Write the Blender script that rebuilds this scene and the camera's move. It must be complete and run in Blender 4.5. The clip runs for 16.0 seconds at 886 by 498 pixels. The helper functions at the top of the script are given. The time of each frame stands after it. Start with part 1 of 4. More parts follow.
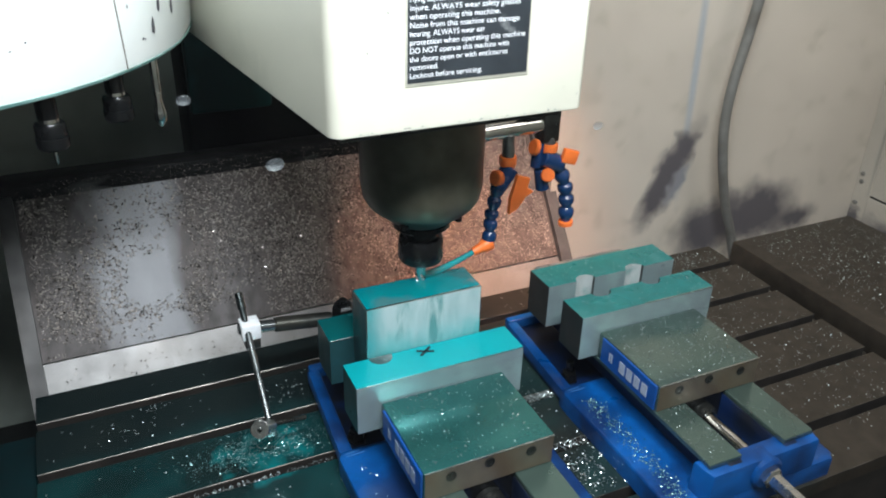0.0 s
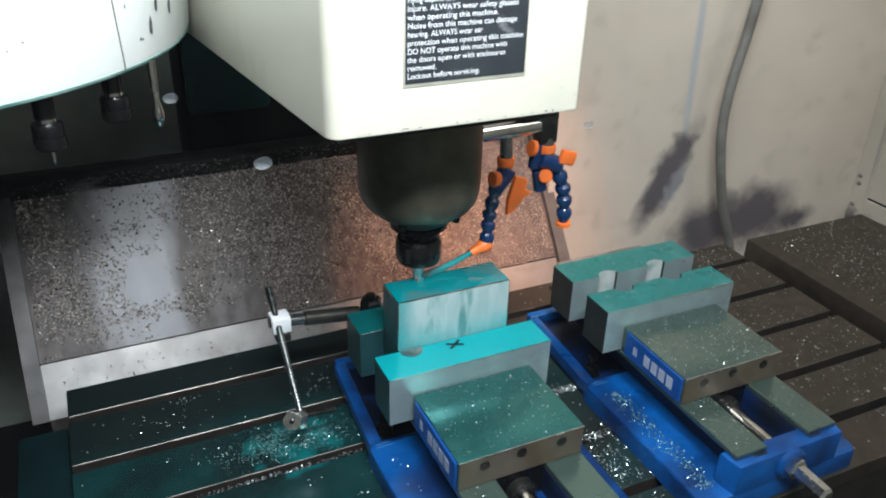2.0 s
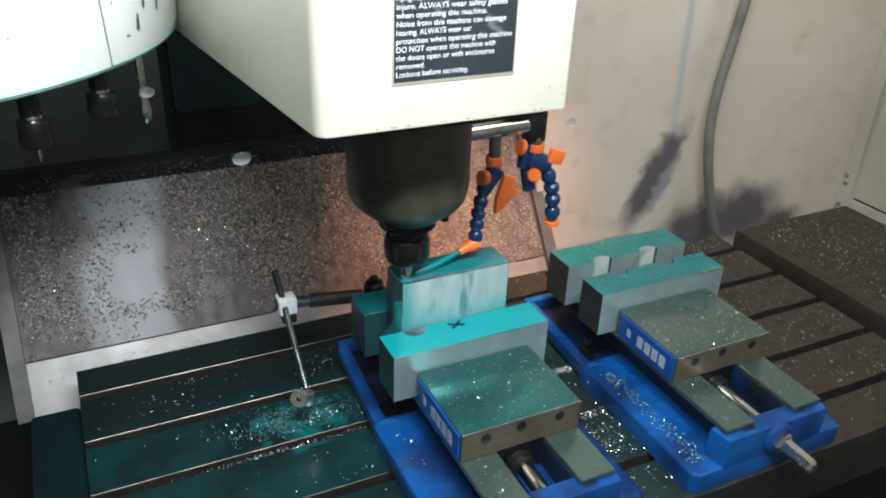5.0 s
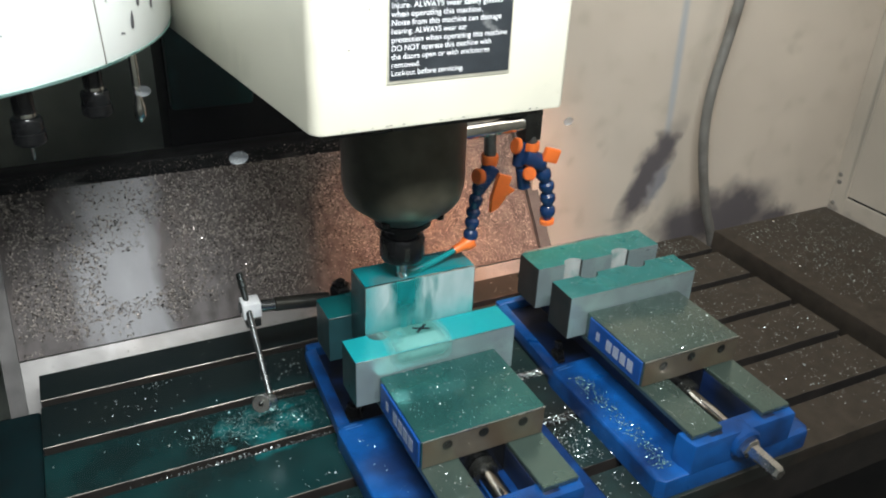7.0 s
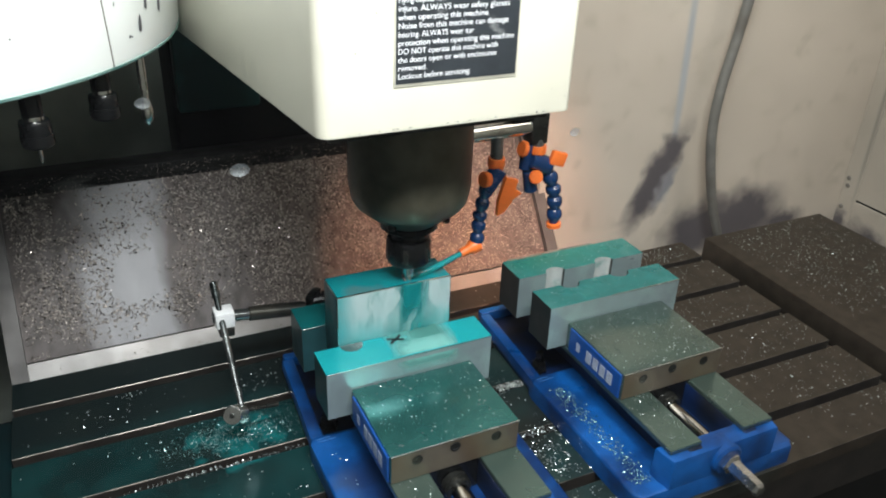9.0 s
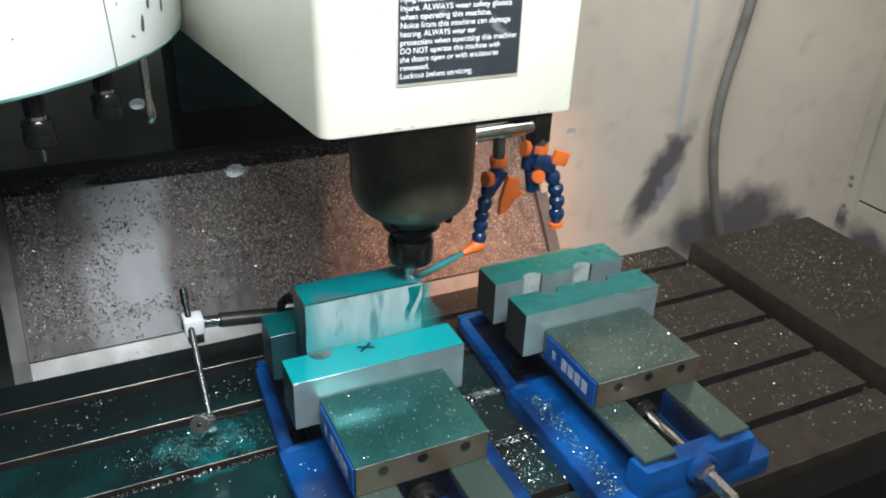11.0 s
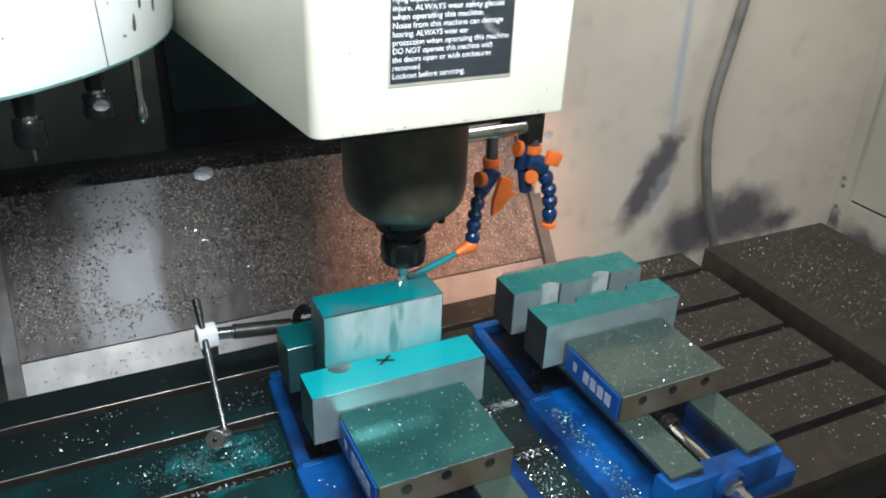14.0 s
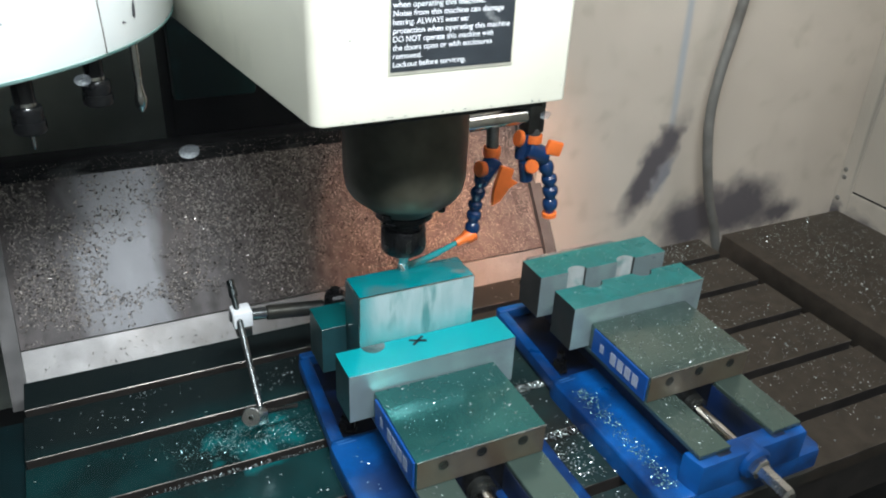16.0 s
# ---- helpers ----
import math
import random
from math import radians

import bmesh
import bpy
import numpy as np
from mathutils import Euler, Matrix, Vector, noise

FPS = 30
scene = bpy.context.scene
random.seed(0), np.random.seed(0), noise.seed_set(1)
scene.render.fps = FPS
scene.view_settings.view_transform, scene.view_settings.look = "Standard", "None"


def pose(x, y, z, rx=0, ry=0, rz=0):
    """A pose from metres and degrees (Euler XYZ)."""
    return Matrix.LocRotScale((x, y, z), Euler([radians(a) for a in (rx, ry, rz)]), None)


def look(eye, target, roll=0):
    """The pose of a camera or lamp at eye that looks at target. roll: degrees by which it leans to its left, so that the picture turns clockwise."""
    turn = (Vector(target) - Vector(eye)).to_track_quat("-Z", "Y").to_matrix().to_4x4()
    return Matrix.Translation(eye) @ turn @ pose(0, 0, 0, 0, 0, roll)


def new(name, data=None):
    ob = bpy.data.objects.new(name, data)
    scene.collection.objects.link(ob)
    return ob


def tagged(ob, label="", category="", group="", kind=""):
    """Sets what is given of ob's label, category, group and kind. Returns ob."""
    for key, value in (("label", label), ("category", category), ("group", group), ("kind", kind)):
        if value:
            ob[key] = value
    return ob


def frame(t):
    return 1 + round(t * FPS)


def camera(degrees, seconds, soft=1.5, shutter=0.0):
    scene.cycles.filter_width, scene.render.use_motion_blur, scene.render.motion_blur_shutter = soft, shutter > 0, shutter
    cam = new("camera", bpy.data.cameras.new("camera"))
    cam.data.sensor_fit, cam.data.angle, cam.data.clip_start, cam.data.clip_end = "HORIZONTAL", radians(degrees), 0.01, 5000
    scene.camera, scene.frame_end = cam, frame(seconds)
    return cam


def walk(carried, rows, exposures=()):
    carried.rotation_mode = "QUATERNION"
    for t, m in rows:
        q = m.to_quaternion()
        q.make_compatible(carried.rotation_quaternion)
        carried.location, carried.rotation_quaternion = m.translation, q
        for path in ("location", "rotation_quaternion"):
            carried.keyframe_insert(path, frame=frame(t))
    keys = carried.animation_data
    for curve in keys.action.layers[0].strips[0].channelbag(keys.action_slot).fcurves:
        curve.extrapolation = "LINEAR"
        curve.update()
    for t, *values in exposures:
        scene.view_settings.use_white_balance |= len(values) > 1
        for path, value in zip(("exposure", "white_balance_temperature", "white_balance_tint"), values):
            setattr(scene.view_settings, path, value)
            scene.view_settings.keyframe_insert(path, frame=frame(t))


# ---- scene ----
PATH = [
    (0.0, pose(-0.2140, -0.6672, 0.6931, 61.67, -1.34, -24.54)),
    (0.5, pose(-0.2140, -0.6675, 0.6935, 61.74, -1.32, -24.62)),
    (1.0, pose(-0.2135, -0.6676, 0.6933, 61.71, -1.33, -24.60)),
    (1.5, pose(-0.2134, -0.6676, 0.6932, 61.74, -1.41, -24.71)),
    (2.0, pose(-0.2133, -0.6674, 0.6929, 61.74, -1.49, -24.60)),
    (2.5, pose(-0.2127, -0.6673, 0.6926, 61.85, -1.62, -24.82)),
    (3.0, pose(-0.2127, -0.6673, 0.6926, 61.86, -1.71, -24.86)),
    (3.5, pose(-0.2126, -0.6674, 0.6926, 61.81, -1.97, -25.14)),
    (4.0, pose(-0.2126, -0.6676, 0.6926, 61.71, -1.93, -25.26)),
    (6.5, pose(-0.2126, -0.6671, 0.6926, 61.69, -2.16, -25.26)),
    (7.0, pose(-0.2127, -0.6672, 0.6926, 61.58, -2.14, -25.54)),
    (7.5, pose(-0.2128, -0.6671, 0.6928, 61.60, -2.04, -25.45)),
    (8.0, pose(-0.2126, -0.6670, 0.6928, 61.51, -2.06, -25.22)),
    (8.5, pose(-0.2123, -0.6665, 0.6932, 61.61, -2.19, -25.24)),
    (9.0, pose(-0.2120, -0.6662, 0.6929, 61.74, -2.04, -25.06)),
    (11.5, pose(-0.2113, -0.6666, 0.6930, 61.68, -1.97, -24.88)),
    (12.0, pose(-0.2111, -0.6668, 0.6929, 61.51, -2.07, -25.08)),
    (12.5, pose(-0.2112, -0.6669, 0.6930, 61.55, -2.01, -25.13)),
    (13.0, pose(-0.2111, -0.6668, 0.6929, 61.51, -2.02, -25.05)),
    (13.5, pose(-0.2102, -0.6669, 0.6933, 61.61, -2.07, -25.12)),
    (14.0, pose(-0.2097, -0.6663, 0.6929, 61.72, -2.18, -25.24)),
    (14.5, pose(-0.2100, -0.6667, 0.6930, 61.59, -2.15, -25.15)),
    (15.0, pose(-0.2099, -0.6667, 0.6929, 61.37, -2.19, -25.43)),
    (15.5, pose(-0.2099, -0.6666, 0.6927, 61.17, -2.19, -25.31)),
    (16.0, pose(-0.2087, -0.6656, 0.6917, 60.99, -2.39, -25.09)),
]
cam = camera(57.96, 16.0, soft=2.0)
# the clip's white balance warms a little in its middle
walk(cam, PATH, [(0.0, 0.0, 6500, 10), (4.0, 0.0, 6520, 10), (6.5, 0.0, 6850, 11), (9.0, 0.0, 6950, 11), (11.5, 0.0, 6560, 10), (16.0, 0.0, 6500, 10)])

# ---- world, lamps, exposure ----
world = bpy.data.worlds.new("shop")
scene.world = world
world.use_nodes = True
bg = world.node_tree.nodes["Background"]
bg.inputs["Color"].default_value = (0.80, 0.88, 1.0, 1)
bg.inputs["Strength"].default_value = 0.11
scene.view_settings.exposure = 0.0


def area_lamp(name, eye, target, w, h, power, colour):
    data = bpy.data.lights.new(name, "AREA")
    data.shape, data.size, data.size_y, data.energy, data.color = "RECTANGLE", w, h, power, colour
    ob = new(name, data)
    ob.matrix_world = look(eye, target)
    return ob


# added unseen lamps: front, warm one beside the head, two overhead
area_lamp("added_front_light", (-0.05, -0.545, 1.07), (0.0, 0.12, 0.36), 0.60, 0.10, 20.0, (0.87, 0.95, 1.0))
warm = area_lamp("added_warm_light", (0.37, 0.16, 0.95), (0.40, 0.42, -0.02), 0.12, 0.08, 1.3, (1.0, 0.52, 0.34))
warm.data.spread = radians(36)
side = area_lamp("added_overhead_light", (1.00, -0.50, 1.9), (0.80, 0.44, 0.38), 0.60, 1.0, 2.0, (1.0, 0.95, 0.90))
side.data.spread = radians(80)
area_lamp("added_overhead_light", (-0.16, -0.65, 2.3), (-0.15, 0.3, 0.0), 0.26, 1.0, 15.5, (0.86, 0.96, 1.0))


# ---- materials ----
def mat(name, colour, rough=0.5, metal=0.0, noise_scale=0.0, noise_amt=0.0, second=None, second_scale=8.0, second_lo=0.5, second_hi=0.62,
        bump=0.0, bump_scale=200.0, rough_var=0.0, coat=0.0, stretch=(1, 1, 1), island=0.0):
    """Principled material: base colour with fine mottling, a second colour in patches, bump and uneven roughness."""
    m = bpy.data.materials.new(name)
    m.use_nodes = True
    nt = m.node_tree
    b = nt.nodes["Principled BSDF"]
    b.inputs["Roughness"].default_value, b.inputs["Metallic"].default_value = rough, metal
    b.inputs["Coat Weight"].default_value, b.inputs["Coat Roughness"].default_value = coat, 0.12
    tc = nt.nodes.new("ShaderNodeTexCoord")
    mp = nt.nodes.new("ShaderNodeMapping")
    mp.inputs["Scale"].default_value = stretch
    nt.links.new(tc.outputs["Object"], mp.inputs["Vector"])

    def tex(scale, detail=4.0):
        n = nt.nodes.new("ShaderNodeTexNoise")
        n.inputs["Scale"].default_value, n.inputs["Detail"].default_value = scale, detail
        nt.links.new(mp.outputs["Vector"], n.inputs["Vector"])
        return n.outputs["Fac"]

    def ramp(fac, lo, hi):
        r = nt.nodes.new("ShaderNodeMapRange")
        r.inputs["From Min"].default_value, r.inputs["From Max"].default_value = lo, hi
        nt.links.new(fac, r.inputs["Value"])
        return r.outputs["Result"]

    def mix(fac, a, c, kind="MIX"):
        x = nt.nodes.new("ShaderNodeMix")
        x.data_type, x.blend_type = "RGBA", kind
        if isinstance(fac, float):
            x.inputs[0].default_value = fac
        else:
            nt.links.new(fac, x.inputs[0])
        for s, v in ((x.inputs[6], a), (x.inputs[7], c)):
            if isinstance(v, tuple):
                s.default_value = (*v, 1)
            else:
                nt.links.new(v, s)
        return x.outputs[2]

    col = colour
    if noise_amt:
        dark = tuple(c * (1 - noise_amt) for c in colour)
        light = tuple(min(1, c * (1 + noise_amt)) for c in colour)
        col = mix(ramp(tex(noise_scale), 0.3, 0.7), dark, light)
    if second:
        col = mix(ramp(tex(second_scale, 6.0), second_lo, second_hi), col, second)
    if island:
        gn = nt.nodes.new("ShaderNodeNewGeometry")
        col = mix(ramp(gn.outputs["Random Per Island"], 0, 1), tuple(c * (1 - island) for c in colour), second or colour)
    if isinstance(col, tuple):
        b.inputs["Base Color"].default_value = (*col, 1)
    else:
        nt.links.new(col, b.inputs["Base Color"])
    if rough_var:
        r = nt.nodes.new("ShaderNodeMapRange")
        r.inputs["To Min"].default_value, r.inputs["To Max"].default_value = max(0.02, rough - rough_var), rough + rough_var
        r.inputs["From Min"].default_value, r.inputs["From Max"].default_value = 0.3, 0.7
        nt.links.new(tex(noise_scale * 0.4 or 12.0), r.inputs["Value"])
        nt.links.new(r.outputs["Result"], b.inputs["Roughness"])
    if bump:
        bp = nt.nodes.new("ShaderNodeBump")
        bp.inputs["Strength"].default_value, bp.inputs["Distance"].default_value = bump, 0.001
        nt.links.new(tex(bump_scale), bp.inputs["Height"])
        nt.links.new(bp.outputs["Normal"], b.inputs["Normal"])
    return m, nt, b, tex, ramp, mix


def M(*a, **k):
    return mat(*a, **k)[0]


cream = M("cream_paint", (0.80, 0.775, 0.65), 0.38, 0, 30, 0.03, (0.62, 0.61, 0.50), 9, 0.60, 0.75, 0.08, 160, 0.06)
white_paint = M("white_paint", (0.80, 0.82, 0.80), 0.35, 0, 30, 0.03, (0.66, 0.72, 0.68), 7, 0.62, 0.75, 0.08, 160, 0.06)
wet_rim = M("teal_stained_rim", (0.24, 0.40, 0.37), 0.3, 0, 40, 0.3, (0.05, 0.20, 0.18), 14, 0.45, 0.6)
scuffed = M("bare_scuff", (0.10, 0.10, 0.11), 0.6, 0.3, 200, 0.3)
dark_steel = M("black_oxide_steel", (0.045, 0.047, 0.043), 0.30, 0.75, 60, 0.3, (0.09, 0.085, 0.07), 18, 0.5, 0.7, 0.06, 300, 0.08)
rail_steel = M("grimy_mottled_rail", (0.014, 0.014, 0.014), 0.5, 0.0, 60, 0.5, (0.16, 0.165, 0.165), 9, 0.54, 0.66, 0.2, 120, stretch=(0.6, 1, 3))
nose_steel = M("oily_spindle_steel", (0.105, 0.098, 0.070), 0.36, 0.5, 40, 0.2, (0.09, 0.066, 0.042), 12, 0.55, 0.75, 0.05, 300, 0.06)
# darker than the housing, to cancel teal light bounced off the coolant
cone_steel = M("dark_oily_cone", (0.045, 0.043, 0.034), 0.4, 0.3, 40, 0.3, None, 8, 0, 0, 0.05, 300, 0.06)
black_steel = M("black_collet_steel", (0.007, 0.0075, 0.008), 0.26, 0.3, 60, 0.3, None, 8, 0, 0, 0.05, 300, 0.06)
chrome = M("polished_steel", (0.72, 0.72, 0.70), 0.14, 1.0, 60, 0.06, (0.45, 0.42, 0.38), 40, 0.55, 0.75, 0.03, 300, 0.06)
bright_steel = M("bright_turned_steel", (0.80, 0.80, 0.79), 0.24, 1.0, 120, 0.08, None, 8, 0, 0, 0.05, 500, 0.06)
# near-white, hardly metallic: the clamp's strong glint is put into the colour
glint_steel = M("bright_plated_steel", (0.95, 0.96, 0.98), 0.2, 0.15, 120, 0.04)
rod_steel = M("wet_rod_steel", (0.22, 0.23, 0.23), 0.25, 0.9, 80, 0.2, (0.05, 0.06, 0.06), 30, 0.5, 0.65, 0.05, 300, 0.08)
slide_steel = M("wet_ground_vise_steel", (0.150, 0.205, 0.180), 0.27, 0.8, 24, 0.12, (0.135, 0.215, 0.19), 7, 0.45, 0.65, 0.04, 260, 0.05, 0.2)
slide_wet = M("coolant_filmed_vise_steel", (0.045, 0.205, 0.190), 0.26, 0.75, 24, 0.12, (0.04, 0.20, 0.19), 9, 0.45, 0.65, 0.04, 260, 0.05, 0.25)
face_steel = M("rusty_vise_steel", (0.17, 0.145, 0.11), 0.36, 0.5, 30, 0.2, (0.16, 0.115, 0.075), 14, 0.45, 0.65, 0.08, 260, 0.10)
vise_blue = M("blue_vise_enamel", (0.0, 0.078, 0.30), 0.36, 0, 34, 0.22, (0.0003, 0.022, 0.10), 11, 0.44, 0.62, 0.2, 60, 0.10, 0.10)
# paler blue for the painted glints on the vise flange
glint_blue = M("scratched_blue_enamel", (0.08, 0.24, 0.52), 0.3, 0.2, 60, 0.2)
# vise blue with the shade under ways and jaws put into its colour
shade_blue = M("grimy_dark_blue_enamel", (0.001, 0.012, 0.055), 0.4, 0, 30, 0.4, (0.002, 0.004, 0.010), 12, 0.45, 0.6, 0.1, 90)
logo_blue = M("blue_logo_label", (0.005, 0.07, 0.30), 0.35, 0, 60, 0.1)
logo_white = M("white_print", (0.38, 0.43, 0.55), 0.5, 0, 90, 0.1)
coolant_alu = M("coolant_flooded_aluminium", (0.0, 0.30, 0.33), 0.34, 0.0, 20, 0.06, (0.0, 0.26, 0.29), 12, 0.5, 0.7, 0.08, 90, 0.06, 0.0)
dry_coolant_alu = M("aluminium_with_drying_coolant", (0.004, 0.155, 0.15), 0.32, 0.15, 60, 0.15, (0.035, 0.20, 0.19), 30, 0.55, 0.68, 0.12, 120, 0.08, 0.2)
# fixed jaw top: coolant colour darkened for the shade of the block
shaded_coolant_alu = M("aluminium_under_stale_coolant", (0.0, 0.095, 0.10), 0.25, 0.05, 20, 0.15, (0.0, 0.065, 0.07), 16, 0.5, 0.7, 0.08, 90, 0.06, 0.2)
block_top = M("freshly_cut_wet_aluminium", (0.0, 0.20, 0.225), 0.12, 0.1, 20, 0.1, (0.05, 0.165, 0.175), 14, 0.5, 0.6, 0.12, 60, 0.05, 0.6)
bored_alu = M("bright_bored_aluminium", (0.62, 0.66, 0.65), 0.30, 0.35, 60, 0.1, (0.30, 0.46, 0.45), 40, 0.5, 0.7, 0.05, 300, 0.05)
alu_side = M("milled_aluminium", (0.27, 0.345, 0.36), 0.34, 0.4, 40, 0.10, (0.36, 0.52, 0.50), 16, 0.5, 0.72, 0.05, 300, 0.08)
# left jaw ends: near-black, with the shade put into the colour
shaded_jaw_end = M("grimy_sawn_aluminium", (0.026, 0.029, 0.029), 0.45, 0.0, 40, 0.3, (0.016, 0.024, 0.025), 22, 0.48, 0.66, 0.06, 200, 0.08)


def streak_material():
    """Milled aluminium with coolant runs that pool along the foot and one edge of the face."""
    m, nt, b, tex, ramp, mix = mat("aluminium_with_coolant_runs", (0.50, 0.60, 0.58), 0.32, 0.2, bump=0.05, bump_scale=200, coat=0.2, stretch=(1, 1, 0.3))
    tc = nt.nodes["Texture Coordinate"]
    sep = nt.nodes.new("ShaderNodeSeparateXYZ")
    nt.links.new(tc.outputs["Object"], sep.inputs[0])
    clean = mix(ramp(tex(90.0), 0.35, 0.65), (0.34, 0.49, 0.50), (0.44, 0.57, 0.58))

    def pool(col, axis, lo, hi, scale, reach, paint):
        k = nt.nodes.new("ShaderNodeMath")
        k.operation = "MULTIPLY_ADD"
        k.inputs[1].default_value = reach
        nt.links.new(tex(scale, 3.0), k.inputs[0])
        nt.links.new(sep.outputs[axis], k.inputs[2])
        return mix(ramp(k.outputs[0], lo, hi), col, paint)

    c = pool(clean, "Z", 0.216, 0.178, 26.0, 0.10, (0.10, 0.42, 0.42))
    c = pool(c, "X", 0.068, 0.046, 34.0, 0.040, (0.05, 0.34, 0.36))
    c = mix(ramp(tex(48.0, 5.0), 0.60, 0.72), c, (0.12, 0.30, 0.30))
    nt.links.new(c, b.inputs["Base Color"])
    return m


alu_streak = streak_material()
# filmed aluminium, darkened for faces turned away from the light
wet_shaded = M("aluminium_in_coolant_film", (0.013, 0.056, 0.063), 0.35, 0.0, 40, 0.2, (0.010, 0.042, 0.048), 18, 0.45, 0.65, 0.06, 160, 0.08)
alu_dark = M("dull_wet_aluminium", (0.20, 0.23, 0.23), 0.30, 0.4, 40, 0.25, (0.05, 0.09, 0.09), 22, 0.48, 0.66, 0.06, 200, 0.08)
coolant = M("teal_coolant", (0.0, 0.27, 0.29), 0.08, 0.0, 30, 0.12, None, 8, 0, 0, 0.2, 60, 0.0, 0.6)
coolant.node_tree.nodes["Principled BSDF"].inputs["Alpha"].default_value = 0.75


def thin_coolant(name, colour, most, scale, rims, low=0.30, high=0.60, stretch=(1, 1, 1)):
    """Coolant sheet whose cover breaks up unevenly."""
    m, nt, b, tex, ramp, _ = mat(name, colour, 0.12, 0.0, 30, 0.12, bump=0.3, bump_scale=60, coat=0.4, stretch=stretch)
    k = nt.nodes.new("ShaderNodeMath")
    k.operation = "MULTIPLY"
    k.inputs[1].default_value = most
    nt.links.new(ramp(tex(scale, 3.0), low, high), k.inputs[0])
    # the sheet thins out towards its rims
    tc = nt.nodes["Texture Coordinate"]
    sep = nt.nodes.new("ShaderNodeSeparateXYZ")
    nt.links.new(tc.outputs["Generated"], sep.inputs[0])
    out = k.outputs[0]
    for axis, lo, hi in rims:
        n = nt.nodes.new("ShaderNodeMath")
        n.operation = "MULTIPLY"
        nt.links.new(out, n.inputs[0])
        nt.links.new(ramp(sep.outputs[axis], lo, hi), n.inputs[1])
        out = n.outputs[0]
    nt.links.new(out, b.inputs["Alpha"])
    return m


runoff = thin_coolant("thin_teal_coolant", (0.03, 0.46, 0.46), 0.55, 30.0, (("X", 0.0, 0.35), ("X", 1.0, 0.65)), 0.25, 0.55, (1, 1, 0.35))
stream_mat = thin_coolant("dense_teal_coolant", (0.0, 0.33, 0.35), 0.92, 40.0, (("X", 0.0, 0.35), ("X", 1.0, 0.65), ("Z", 0.0, 0.55)), 0.15, 0.45, (1, 1, 0.3))
film_mat = thin_coolant("aerated_pale_coolant", (0.30, 0.72, 0.67), 0.72, 26.0, (("X", 0.0, 0.22), ("X", 1.0, 0.78), ("Z", -0.05, 0.75)), 0.20, 0.50)
hose_blue = M("blue_hose_plastic", (0.006, 0.034, 0.115), 0.24, 0, 60, 0.15, None, 8, 0, 0, 0.05, 200, 0.05, 0.3)
hose_orange = M("orange_hose_plastic", (0.92, 0.19, 0.035), 0.36, 0, 60, 0.08, None, 8, 0, 0, 0.05, 200, 0.05)
rubber = M("grey_cable_sheath", (0.17, 0.165, 0.15), 0.6, 0, 40, 0.15, (0.11, 0.10, 0.085), 14, 0.5, 0.7, 0.1, 200, 0.08)
# near-black base shared by the darkest sheets
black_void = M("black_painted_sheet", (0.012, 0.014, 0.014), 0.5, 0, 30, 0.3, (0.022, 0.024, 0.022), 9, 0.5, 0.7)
column_grey = M("dark_green_grey_sheet", (0.50, 0.56, 0.50), 0.5, 0.0, 30, 0.12, (0.38, 0.43, 0.38), 6, 0.45, 0.65, 0.05, 90)
black_teal = M("black_teal_sheet", (0.001, 0.011, 0.013), 0.6, 0, 30, 0.4)
column_teal = M("dark_teal_sheet", (0.012, 0.085, 0.077), 0.4, 0, 30, 0.3, (0.005, 0.03, 0.028), 5, 0.5, 0.65)
for m in (black_void, black_teal, rail_steel):
    m.node_tree.nodes["Principled BSDF"].inputs["Specular IOR Level"].default_value = 0.15
sign_black = M("black_sign_face", (0.025, 0.03, 0.035), 0.35, 0, 40, 0.25, (0.30, 0.31, 0.31), 34, 0.66, 0.80)
sign_edge = M("silver_sign_border", (0.62, 0.60, 0.50), 0.4, 0.3, 60, 0.1)
sign_white = M("sign_lettering", (0.78, 0.80, 0.82), 0.5, 0, 120, 0.05, (0.25, 0.26, 0.27), 60, 0.66, 0.74)
marker = M("black_marker_ink", (0.01, 0.02, 0.025), 0.4)
# tint includes the warm glow that the head keeps off the cover
chip_alu = M("aluminium_chips", (0.24, 0.175, 0.14), 0.24, 0.55, second=(1.0, 0.90, 0.83), island=0.93)
chip_teal = M("teal_stained_chips", (0.02, 0.30, 0.30), 0.25, 0.5, second=(0.45, 0.72, 0.70), island=0.6)
chip_fine = M("fine_dusty_chips", (0.16, 0.13, 0.11), 0.34, 0.4, second=(0.62, 0.55, 0.50), island=0.85)
chip_wet = M("wet_aluminium_chips", (0.36, 0.47, 0.45), 0.28, 0.75, second=(0.70, 0.78, 0.77), island=0.75)
bolt_grey = M("painted_bolt_heads", (0.20, 0.185, 0.165), 0.5, 0.1, 60, 0.2)
frame_paint = M("door_frame_paint", (0.55, 0.55, 0.50), 0.4, 0, 30, 0.05)


